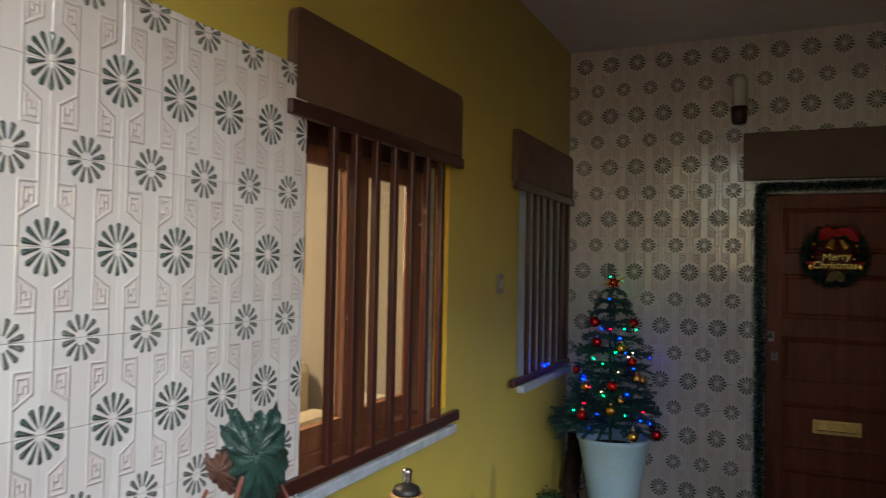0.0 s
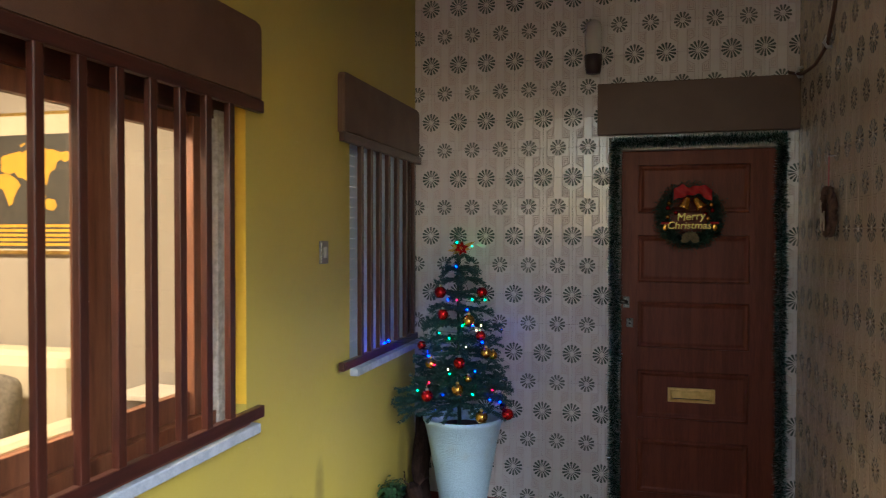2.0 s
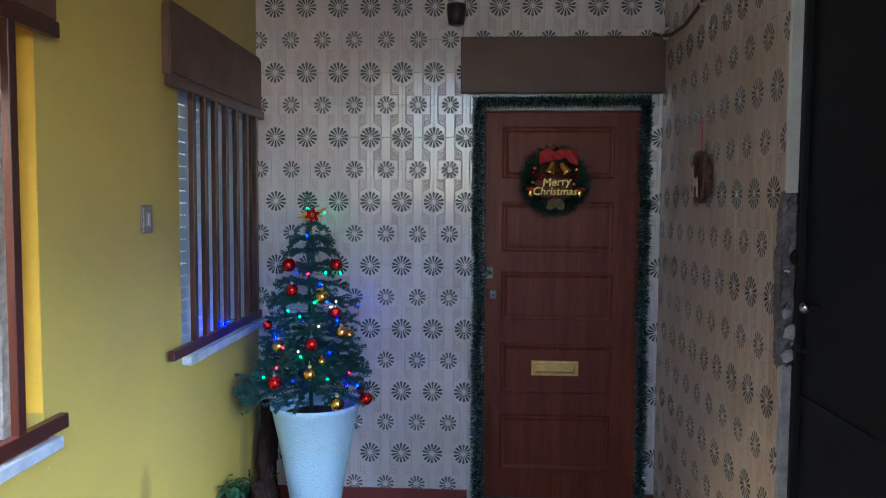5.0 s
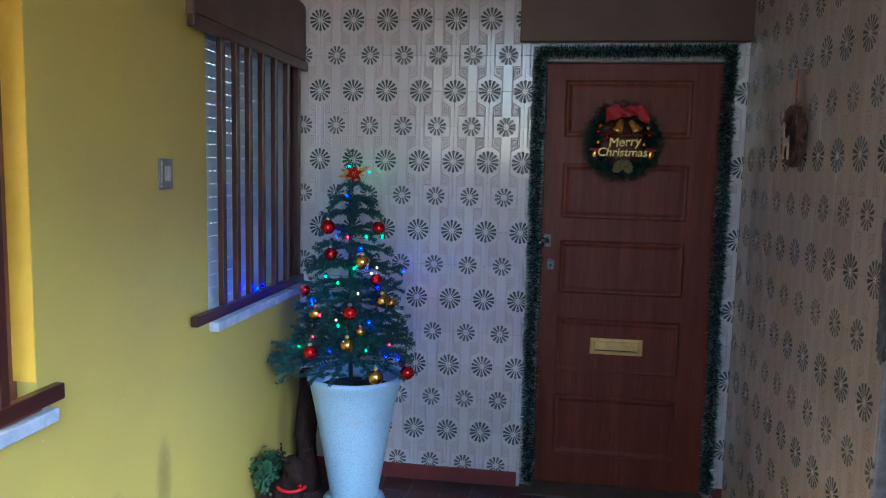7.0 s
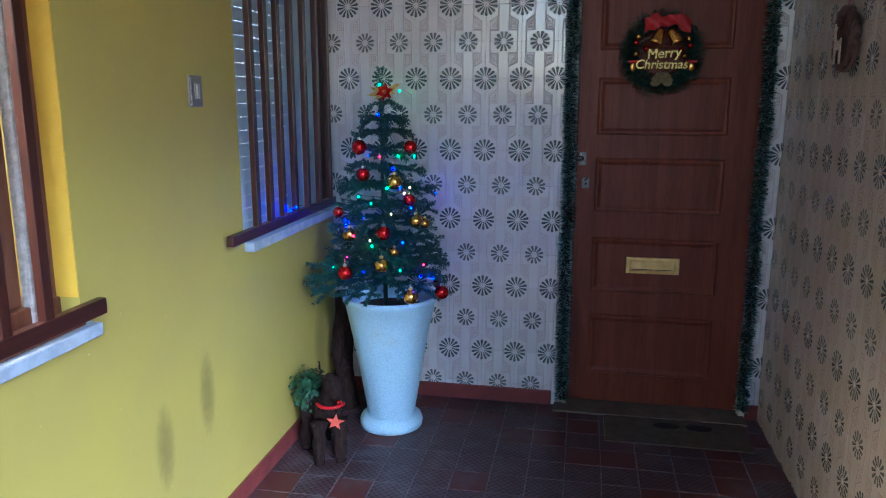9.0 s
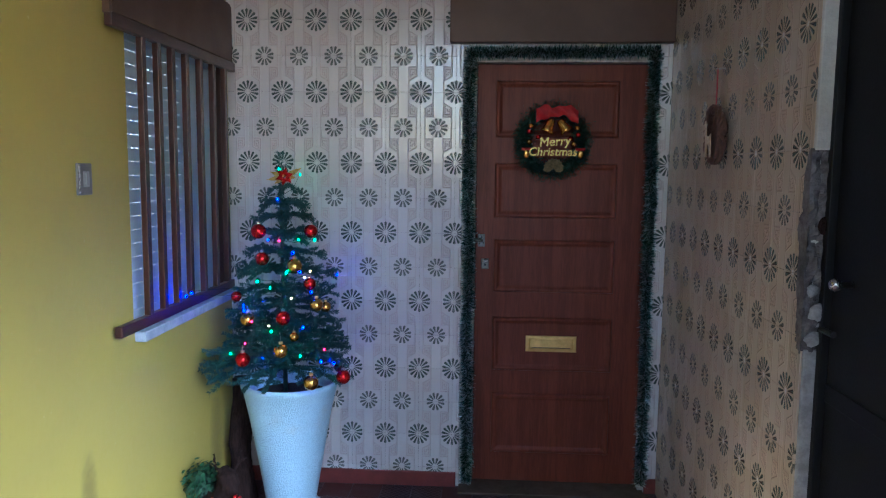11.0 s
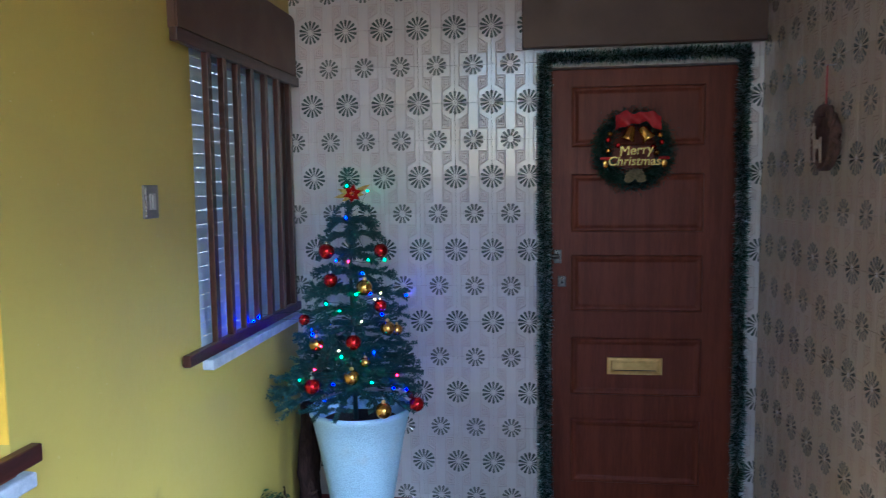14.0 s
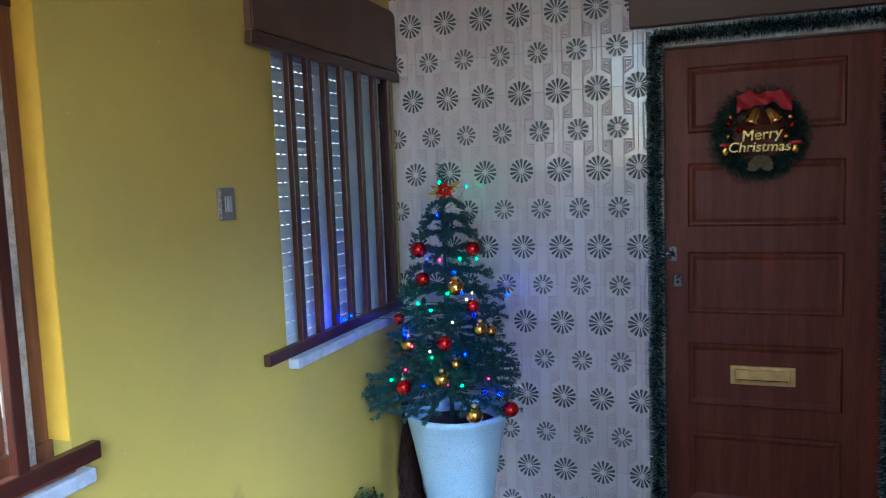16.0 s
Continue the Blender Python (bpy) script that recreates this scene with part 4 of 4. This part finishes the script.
def needle_run(vs, fs, pts, dense, length):
    for a, b in zip(pts, pts[1:]):
        a, b = Vector(a), Vector(b)
        ax = (b - a).normalized()
        for _ in range(int((b - a).length * dense)):
            q = a.lerp(b, random.random())
            r = Vector((random.gauss(0, 1), random.gauss(0, 1), random.gauss(0, 0.9)))
            r = (r - ax * r.dot(ax)).normalized() + ax * random.uniform(0.2, 0.9)
            tuft(vs, fs, q, r, random.uniform(0.6, 1.1) * length, 0.0017)


for ti, (h, reach, count, rise) in enumerate(TIERS):
    for k in range(count):
        a = 2 * math.pi * (k + random.uniform(-0.28, 0.28)) / count + ti * 0.7
        L = reach * random.uniform(0.82, 1.08)
        back = max(0.0, math.sin(a))
        L = min(L, (abs(TY) - 0.03) / max(back, 0.05)) if back > 0.2 else L
        left = -math.cos(a)
        if left > 0.2:
            L = min(L, (TX - 0.045) / left) if h > 0.22 else min(L * 1.1, (TX - 0.02) / left)
        d = Vector((math.cos(a), math.sin(a), 0))
        z0 = h + random.uniform(-0.012, 0.012)
        if h < 0.16 and left > 0.75:
            L, rise = 0.345, -0.01
        pts = [Vector((0, 0, z0)) + d * (L * s) + Vector((0, 0, rise * s + 0.02 * math.sin(s * 3.1) - 0.022 * s * s)) for s in (0, 0.25, 0.5, 0.75, 1.0)]
        bough = part("branch", tube(pts, [0.0035, 0.003, 0.0026, 0.002, 0.001], 5), M_WIRE, tree)
        vs, fs = [], []
        needle_run(vs, fs, pts, 2200, 0.0165)
        for s in (0.4, 0.6, 0.78):
            for side in (-1, 1):
                if random.random() < 0.8 and L > 0.1:
                    o = Vector(pts[0]).lerp(pts[-1], s)
                    o.z = pts[min(4, int(s * 4))].z
                    sd = (d + Vector((-d.y, d.x, 0)) * side * random.uniform(0.6, 1.1)).normalized()
                    l2 = L * random.uniform(0.22, 0.36)
                    e = o + sd * l2 + Vector((0, 0, random.uniform(-0.012, 0.02)))
                    if e.y + TY > -0.02 or e.x + TX < 0.03:
                        continue
                    needle_run(vs, fs, [o, e], 2000, 0.0155)
        ob = raw("needles", vs, fs, M_NEEDLE, bough)
for ex, ey, ez in ((-0.325, -0.13, 0.10), (-0.28, -0.18, 0.03), (-0.26, -0.24, 0.12), (0.28, -0.12, 0.16)):
    pts = [Vector((0, 0, 0.15)).lerp(Vector((ex, ey, ez)), s) + Vector((0, 0, 0.05 * math.sin(s * 3.14))) for s in (0, 0.25, 0.5, 0.75, 1.0)]
    bough = part("branch", tube(pts, [0.004, 0.0035, 0.003, 0.002, 0.001], 5), M_WIRE, tree)
    vs, fs = [], []
    needle_run(vs, fs, pts, 1600, 0.021)
    for s in (2, 3):
        for k in (-1, 1):
            needle_run(vs, fs, [pts[s], pts[s] + Vector((ex * 0.22 - ey * 0.2 * k, ey * 0.22 + ex * 0.2 * k, 0.01 * k))], 1500, 0.02)
    raw("needles", vs, fs, M_NEEDLE, bough)
vs, fs = [], []
needle_run(vs, fs, [(-0.010, 0, 0.86), (-0.012, 0, 0.98), (-0.008, 0, 1.055)], 1700, 0.03)
needle_run(vs, fs, [(-0.012, 0, 0.95), (0.03, -0.02, 1.0)], 900, 0.025)
needle_run(vs, fs, [(0, 0, 0.05), (0, 0, 0.86)], 420, 0.03)
raw("tip_needles", vs, fs, M_NEEDLE, tree)

# star-shaped flower near the tip
flower = thing("tree_flower", "red glitter flower with golden leaves on the tree tip", "ornament", pose(0.404, TY - 0.055, 1.575, -12, 0, 0))
for k in range(6):
    a = k * 60 + 12
    part("petal", outline([(0, 0.004), (0.012, 0.018), (0, 0.042), (-0.012, 0.018)], 0.003), M_REDGLOSS, flower, m=pose(0, -0.006, 0, 18, 0, 0) @ pose(0, 0, 0, 0, a, 0))
for a, l in ((-100, 0.082), (-72, 0.07), (62, 0.085), (95, 0.05), (-125, 0.055)):
    part("gold_leaf", outline([(0, 0.004), (0.012, l * 0.4), (0.005, l * 0.75), (0, l), (-0.008, l * 0.7), (-0.012, l * 0.35)], 0.002), M_DULLGOLD, flower, "golden glitter leaf", m=pose(0, 0, 0, 0, a, 0))
part("eye", ball(0.008, (0, -0.012, 0), 2), M_GOLDGLOSS, flower, smooth=True)


# baubles
def bauble(mat, word):
    ob = thing("bauble", f"shiny {word} glass bauble hanging on the christmas tree", "bauble", group="tree baubles")
    part("ball", ball(0.030, (0, 0, 0), 3), mat, ob, smooth=True)
    part("cap", lathe([(0.008, 0.027), (0.008, 0.037), (0.004, 0.039)], 14), M_STEEL if word == "red" else M_BRASS, ob)
    part("hook", tube([(0, 0, 0.038), (0.003, 0, 0.049), (0.0, 0, 0.06), (-0.004, 0, 0.054)], 0.0008, 5), M_STEEL, ob)
    return ob


def hang(first, spots):
    for i, (x, y, z, s) in enumerate(spots):
        m = pose(x, y, z, 0, 0, i * 37) @ Matrix.Scale(s, 4)
        if i == 0:
            first.matrix_world = m
        else:
            c = copy_thing(first, m)
            c.scale = (s, s, s)


hang(bauble(M_REDGLOSS, "red"), ((0.304, -0.51, 1.34, 1.1), (0.529, -0.49, 1.342, 1.0), (0.321, -0.52, 1.221, 1.0), (0.43, -0.59, 0.977, 1.05), (0.265, -0.63, 0.802, 1.05),
     (0.674, -0.52, 0.707, 1.05), (0.527, -0.51, 1.114, 0.9), (0.187, -0.47, 1.045, 0.8), (0.626, -0.37, 0.709, 0.8)))
hang(bauble(M_GOLDGLOSS, "gold"), ((0.471, -0.55, 1.196, 1.1), (0.56, -0.53, 1.026, 1.0), (0.269, -0.57, 0.963, 1.0), (0.435, -0.65, 0.849, 1.05), (0.558, -0.63, 0.71, 1.1),
     (0.482, -0.61, 0.901, 0.7), (0.582, -0.45, 1.003, 0.8)))

# string of coloured lights
string = thing("string_lights", "green wire of small coloured lights wound round the tree", "lights")
blue_spots = ((0.393, -0.52, 1.48), (0.252, -0.57, 1.025), (0.257, -0.58, 1.005), (0.515, -0.59, 0.938), (0.597, -0.61, 0.798), (0.639, -0.55, 0.776),
    (0.356, -0.64, 0.813), (0.54, -0.54, 1.083), (0.492, -0.54, 1.171), (0.349, -0.52, 1.303), (0.457, -0.52, 1.251), (0.568, -0.13, 1.099),
    (0.206, -0.15, 0.965), (0.491, -0.19, 0.76), (0.28, -0.51, 0.705))
green_spots = ((0.378, -0.44, 1.609), (0.482, -0.52, 1.306), (0.438, -0.56, 1.169), (0.367, -0.56, 1.101), (0.214, -0.63, 0.827), (0.383, -0.61, 0.922),
    (0.512, -0.63, 0.824), (0.39, -0.12, 1.583), (0.549, -0.51, 1.305), (0.308, -0.55, 1.126))
red_spots = ((0.404, -0.54, 1.302), (0.3, -0.61, 0.963), (0.276, -0.63, 0.872), (0.607, -0.59, 0.845), (0.424, -0.55, 0.797))
white_spots = ((0.536, -0.54, 1.172), (0.511, -0.54, 1.146), (0.489, -0.62, 0.903), (0.46, -0.57, 1.059), (0.368, -0.59, 0.941))
where = []
for col, at in [(c, p) for c, group in (("blue", blue_spots), ("green", green_spots), ("red", red_spots), ("white", white_spots)) for p in group]:
    q = Vector(at)
    where.append(q)
    part("bulb", ball(0.0037, q, 1, scale=(1, 1, 1.3)), M_BULB[col], string, f"glowing {col} light", True)
for q in (Vector((0.062, -0.66, 1.09)), Vector((0.064, -0.72, 1.085))):
    where.append(q)
    part("bulb", ball(0.0045, q, 1), M_BULB["blue"], string, "glowing blue light", True)
where.sort(key=lambda q: -q.z)
pts = []
for i, q in enumerate(where):
    pts.append(q + Vector((0.0, 0.006, 0.006)))
    if i + 1 < len(where):
        mid = q.lerp(where[i + 1], 0.5)
        pts.append(mid + Vector((0, 0.05, -0.015)))
part("wire", tube(pts, 0.0011, 5), M_WIRE, string)

# ---- reindeer planter, log and small plant beside the pot ----
bm = bmesh.new()


def limb(points, radii):
    fine = []
    fat = []
    for i in range(len(points) - 1):
        for k in range(5):
            fine.append(Vector(points[i]).lerp(Vector(points[i + 1]), k / 5))
            fat.append((radii[i] + (radii[i + 1] - radii[i]) * k / 5) * 0.84)
    tube(fine + [points[-1]], fat + [radii[-1] * 0.84], 14, bm)


limb([(0.085, -0.575, 0.19), (0.12, -0.63, 0.205), (0.19, -0.73, 0.21), (0.235, -0.775, 0.20)], [0.045, 0.078, 0.075, 0.045])
limb([(0.19, -0.725, 0.22), (0.215, -0.75, 0.29), (0.225, -0.765, 0.345)], [0.06, 0.05, 0.042])
limb([(0.205, -0.745, 0.36), (0.24, -0.79, 0.345), (0.275, -0.835, 0.31)], [0.038, 0.048, 0.024])
for x, y in ((0.075, -0.70), (0.185, -0.835), (0.262, -0.785), (0.13, -0.60)):
    limb([(x, y, 0.0), (x * 0.97 + 0.003, y + 0.01, 0.09), (x * 0.92 + 0.012, y + 0.02, 0.19)], [0.025, 0.031, 0.044])
for s in (-1, 1):
    limb([(0.23 + s * 0.012, -0.765 + s * 0.008, 0.36), (0.225 + s * 0.04, -0.76 + s * 0.03, 0.40), (0.22 + s * 0.045, -0.755 + s * 0.03, 0.45)], [0.008, 0.006, 0.003])
    limb([(0.225 + s * 0.04, -0.76 + s * 0.03, 0.40), (0.235 + s * 0.07, -0.78 + s * 0.04, 0.425)], [0.005, 0.002])
for v in bm.verts:
    v.co += Vector((1, 1, 0.4)) * (0.010 * noise.noise(v.co * 45) + 0.006 * noise.noise(v.co * 130))
tagged(part("reindeer_figure", bm, M_BARK, smooth=True, m=pose(0.018, -0.012, 0)), "dark brown fibre reindeer figure standing by the planter", "figure")
bowr = thing("star_collar", "red collar with a coral star and nose on the reindeer", "ornament", pose(0.022, -0.012, 0))
part("collar", tube([(0.212 + 0.062 * math.cos(a), -0.752 + 0.062 * math.sin(a), 0.262 + 0.008 * math.sin(a)) for a in (-2.6 + 2.4 * i / 15 for i in range(16))], 0.008, 8), M_REDCLOTH, bowr, smooth=True)
star = [((0.052 if k % 2 == 0 else 0.021) * math.sin(k * math.pi / 5), (0.052 if k % 2 == 0 else 0.021) * math.cos(k * math.pi / 5)) for k in range(10)]
part("star", outline(star, 0.008), M_REDFELT, bowr, "coral red star", m=pose(0.258, -0.842, 0.205, 8, 8, 12) @ Matrix.Scale(0.76, 4))
part("nose", ball(0.011, (0.285, -0.858, 0.305), 2), M_REDGLOSS, bowr, smooth=True)

bm = tube([(0.115, -0.23, -0.004), (0.11, -0.225, 0.12), (0.10, -0.22, 0.28), (0.115, -0.21, 0.44), (0.12, -0.20, 0.60)], [0.068, 0.06, 0.055, 0.052, 0.045], 18)
bmesh.ops.subdivide_edges(bm, edges=bm.edges, cuts=2)
for v in bm.verts:
    v.co += Vector((1, 1, 0)) * 0.018 * noise.noise((v.co.x * 26, v.co.y * 26, v.co.z * 7))
tagged(part("tree_log", bm, M_BARK, smooth=True), "dark gnarled tree log standing in the corner", "log")

random.seed(5)
plant = thing("small_plant", "small bushy plant with round green leaves on the reindeer's back", "plant", pose(0.100, -0.655, 0.222) @ Matrix.Scale(1.12, 4))
part("stem", tube([(0, 0.01, -0.02), (0.0, 0.0, 0.05)], 0.012, 6), M_BARK, plant)
vs, fs = [], []
for i in range(900):
    a, b = random.uniform(0, 6.283), math.acos(random.uniform(-0.75, 1))
    r = random.uniform(0.3, 1.0) * (0.090 + 0.034 * noise.noise((math.cos(a) * 3, math.sin(a) * 3, b * 2)))
    q = Vector((r * math.sin(b) * math.cos(a) * 0.92, r * math.sin(b) * math.sin(a) * 1.05, r * math.cos(b) * 0.95 + 0.035))
    q.x = max(q.x, -0.09)
    n = (q + Vector((random.gauss(0, 0.05), random.gauss(0, 0.05), 0.03))).normalized()
    t1 = n.cross(Vector((0.3, 0.2, 1))).normalized() * random.uniform(0.005, 0.008)
    t2 = n.cross(t1).normalized() * random.uniform(0.007, 0.0115)
    j = len(vs)
    vs += [q - t2, q - t2 * 0.3 + t1, q + t2 * 0.5 + t1 * 0.8, q + t2, q + t2 * 0.5 - t1 * 0.8, q - t2 * 0.3 - t1]
    fs.append((j, j + 1, j + 2, j + 3, j + 4, j + 5))
raw("leaves", vs, fs, M_BOX, plant)

# ---- leafy plant and garden torch by the lit window ----
random.seed(3)
pl = thing("begonia_plant", "large crinkled dark green leaf on reddish stalks", "plant", pose(0.492, -4.0, 0))
vs, fs, uvs = [], [], []
NA, NR = 110, 11
for j in range(NR):
    for i in range(NA + 1):
        a = -math.pi + 2 * math.pi * i / NA
        lobe = 1 + 0.06 * math.sin(a * 11) + 0.06 * math.sin(a * 5 + 2) + 0.04 * math.sin(a * 31 + 1)
        r = (j / (NR - 1)) * lobe
        notch = 1 - 0.18 * math.exp(-((abs(a) - math.pi) / 0.28) ** 2)
        x = 0.058 * r * math.sin(a) * (1.05 - 0.2 * math.cos(a)) * notch
        z = 0.125 * r * math.cos(a) * notch * (0.62 if math.cos(a) < 0 else 1)
        y = 0.011 * math.sin(a * 11) * r * r + 0.5 * x * x / 0.06 + 2.2 * z * z + 0.0045 * math.sin(a * 24 + j * 1.3) * r
        vs.append((x, y, -z))
        uvs.append((math.sin(a) * r, math.cos(a) * r))
for j in range(NR - 1):
    for i in range(NA):
        k = j * (NA + 1) + i
        fs.append((k, k + 1, k + NA + 2, k + NA + 1))
lf = raw("leaf", vs, fs, M_LEAF, pl, "crinkled dark green lobed leaf", True)
lay = lf.data.uv_layers.new(name="UVMap")
for l in lf.data.loops:
    lay.data[l.index].uv = uvs[l.vertex_index]
so = lf.modifiers.new("thick", "SOLIDIFY")
so.thickness = 0.0012
lf.matrix_local = pose(0.055, 0.05, 1.35, 6, -8, 44) @ Matrix.Diagonal((0.86, 1.1, 0.95, 1))
dry = raw("dry_leaf", [(v[0] * 0.36, v[1] * 0.5, v[2] * 0.4) for v in vs], fs, M_DRYLEAF, pl, "dry brown leaf", True)
dry.matrix_local = pose(0.005, 0.02, 1.325, 10, -20, 30)
for pts in (([0.045, 0.06, 1.37], [0.02, 0.05, 1.29], [-0.01, 0.0, 1.0], [0.0, 0.0, 0.42]), ([0.0, -0.0, 1.30], [-0.02, -0.03, 1.22], [-0.02, -0.02, 0.85], [0.0, 0.0, 0.42]),
            ([0.085, 0.075, 1.30], [0.11, 0.09, 1.245], [0.08, 0.06, 0.95], [0.01, 0.0, 0.42])):
    part("stalk", tube(pts, [0.003, 0.004, 0.005, 0.006], 7), M_STALK, pl, "reddish stalk", True)
part("pot", lathe([(0.10, 0.0), (0.105, 0.02), (0.14, 0.40), (0.15, 0.41), (0.15, 0.44), (0.135, 0.44), (0.13, 0.42)], 36), M_RED, pl, smooth=True)

torch = thing("garden_torch", "bamboo garden torch with a steel snuffer cap", "torch", pose(0.302, -2.99, 0, 0, 1.5, 0) @ Matrix.Diagonal((1.05, 1.05, 1.062, 1)))
part("pole", lathe([(0.014, -0.002), (0.014, 0.40), (0.017, 0.405), (0.014, 0.41), (0.014, 0.84)], 16), M_BAMBOO, torch, smooth=True)
part("head", lathe([(0.016, 0.78), (0.030, 0.80), (0.040, 0.86), (0.044, 0.93), (0.046, 0.938), (0.040, 0.94)], 24), M_BAMBOO, torch, "woven bamboo head", True)
for k in range(10):
    a = k * 2 * math.pi / 10
    part("slat", tube([(0.031 * math.cos(a), 0.031 * math.sin(a), 0.80), (0.042 * math.cos(a), 0.042 * math.sin(a), 0.86), (0.0465 * math.cos(a), 0.0465 * math.sin(a), 0.935)], 0.004, 6), M_BAMBOO, torch)
for z, r in ((0.845, 0.042), (0.885, 0.0455), (0.925, 0.048)):
    part("binding", tube([(r * math.cos(a), r * math.sin(a), z) for a in (2 * math.pi * i / 24 for i in range(24))], 0.003, 6, closed=True), M_BARK, torch)
part("canister", lathe([(0.038, 0.938), (0.040, 0.945), (0.034, 0.958), (0.014, 0.966), (0.010, 0.968)], 24), M_IRON, torch, smooth=True)
part("cap", lathe([(0.011, 0.966), (0.013, 0.975), (0.012, 0.992), (0.015, 0.998), (0.012, 1.006), (0.003, 1.008)], 18), M_STEEL, torch, "steel snuffer cap", True)

# ---- tiles ----
tile_cache = {}


def tile_mesh(u0, u1, v0, v1, flip, mat, P=P, PZ=PZ):
    """A tile, or the piece of one between these shares of its width and height (v up), with an eased edge."""
    key = (round(u0, 2), round(u1, 2), round(v0, 2), round(v1, 2), flip, mat.name, P, PZ)
    if key not in tile_cache:
        g, t, b = 0.0004, 0.007, 0.0007
        a0, a1, b0, b1 = u0 * P + g, u1 * P - g, v0 * PZ + g, v1 * PZ - g
        ring = lambda i, z: [(a0 + i, b0 + i, z), (a1 - i, b0 + i, z), (a1 - i, b1 - i, z), (a0 + i, b1 - i, z)]
        vs = ring(0, 0) + ring(0, t - b) + ring(b, t)
        fs = [(8, 9, 10, 11)] + [(k + i, k + (i + 1) % 4, k + 4 + (i + 1) % 4, k + 4 + i) for k in (0, 4) for i in range(4)]
        me = bpy.data.meshes.new("tile")
        me.from_pydata(vs, [], fs)
        me.materials.append(mat)
        lay = me.uv_layers.new(name="UVMap")
        for l in me.loops:
            x, y, z = me.vertices[l.vertex_index].co
            lay.data[l.index].uv = (x / P, y / PZ if flip else 1 - y / PZ)
        tile_cache[key] = me
    return tile_cache[key]


def cover(parent, m, width, z_low, z_top, s0, zd, mat, hole=None, P=P, PZ=PZ):
    """Tiles over a wall seen face on: m places (across, up, out); s0, zd: where a dark rosette sits."""
    random.seed(21)
    k0 = math.floor((0 - s0) / P) - 1
    r0 = math.floor((zd - z_top) / PZ) - 1
    for k in range(k0, k0 + int(width / P) + 4):
        for r in range(r0, r0 + int((z_top - z_low) / PZ) + 4):
            x, z = s0 + k * P, zd - (r + 1) * PZ
            x0, x1, z0, z1 = max(x, 0.001), min(x + P, width), max(z, z_low), min(z + PZ, z_top)
            pieces = [(x0, x1, z0, z1)]
            if hole:
                h0, h1, hz = hole
                pieces = [(x0, min(x1, h0), z0, z1), (max(x0, h1), x1, z0, z1), (max(x0, h0), min(x1, h1), max(z0, hz), z1)]
            for a, b, c, d in pieces:
                if b - a < 0.008 or d - c < 0.008:
                    continue
                me = tile_mesh((a - x) / P, (b - x) / P, (c - z) / PZ, (d - z) / PZ, r % 2 != 0, mat, P, PZ)
                ob = new("tile", me)
                ob.parent = parent
                tip = random.gauss(0, 0.22)
                ob.matrix_world = m @ Matrix.Translation((x, z, random.uniform(0, 0.0006))) @ pose(0, 0, 0, tip, random.gauss(0, 0.22), 0)


face = lambda o, right, out: Matrix((( right[0], 0, out[0], o[0]), (right[1], 0, out[1], o[1]), (right[2], 1, out[2], o[2]), (0, 0, 0, 1)))
cover(wall_north, face((0, 0, 0), (1, 0, 0), (0, -1, 0)), XE, 0.07, CEIL, X0, Z0, M_TILE, (1.165, 2.097, 2.2))
cover(wall_east, face((XE + 0.007, -0.007, 0), (0, -1, 0), (-1, 0, 0)), abs(YE) - 0.012, 0.0, CEIL, 1.5125 - 0.007 - 8 * P, 1.334, M_TILE_CREAM)
cover(wall_west, face((0.0235, -5.6, 0), (0, 1, 0), (1, 0, 0)), 5.6 - 3.095, 0.075, 2.232, 5.6 - 3.102, 1.679, M_TILE, None, 0.168, 0.1785)

# floor tiles near the door
random.seed(9)
fm = bpy.data.meshes.new("floor_tile")
q, e, h = 0.1485, 0.0015, 0.007
ring = lambda i, z: [(i, i, z), (q - i, i, z), (q - i, q - i, z), (i, q - i, z)]
fm.from_pydata(ring(0, 0) + ring(0, h - e) + ring(e, h), [], [(8, 9, 10, 11)] + [(k + i, k + (i + 1) % 4, k + 4 + (i + 1) % 4, k + 4 + i) for k in (0, 4) for i in range(4)])
fm.materials.append(M_FLOORTILE)
bed = tagged(part("floor_bed", boxed(0.001, XE, -1.9, -0.001, -0.0059, -0.0012), M_JOINT), "pale joints of the floor tiles", "floor", kind="structure")
for i in range(14):
    for j in range(12):
        if i == 13 and j > 9:
            continue
        ob = new("floor_tile", fm)
        ob.parent = bed
        ob.matrix_world = pose(0.016 + i * 0.153, -0.018 - (j + 1) * 0.153, -0.0062 + random.uniform(-0.0006, 0.0006))
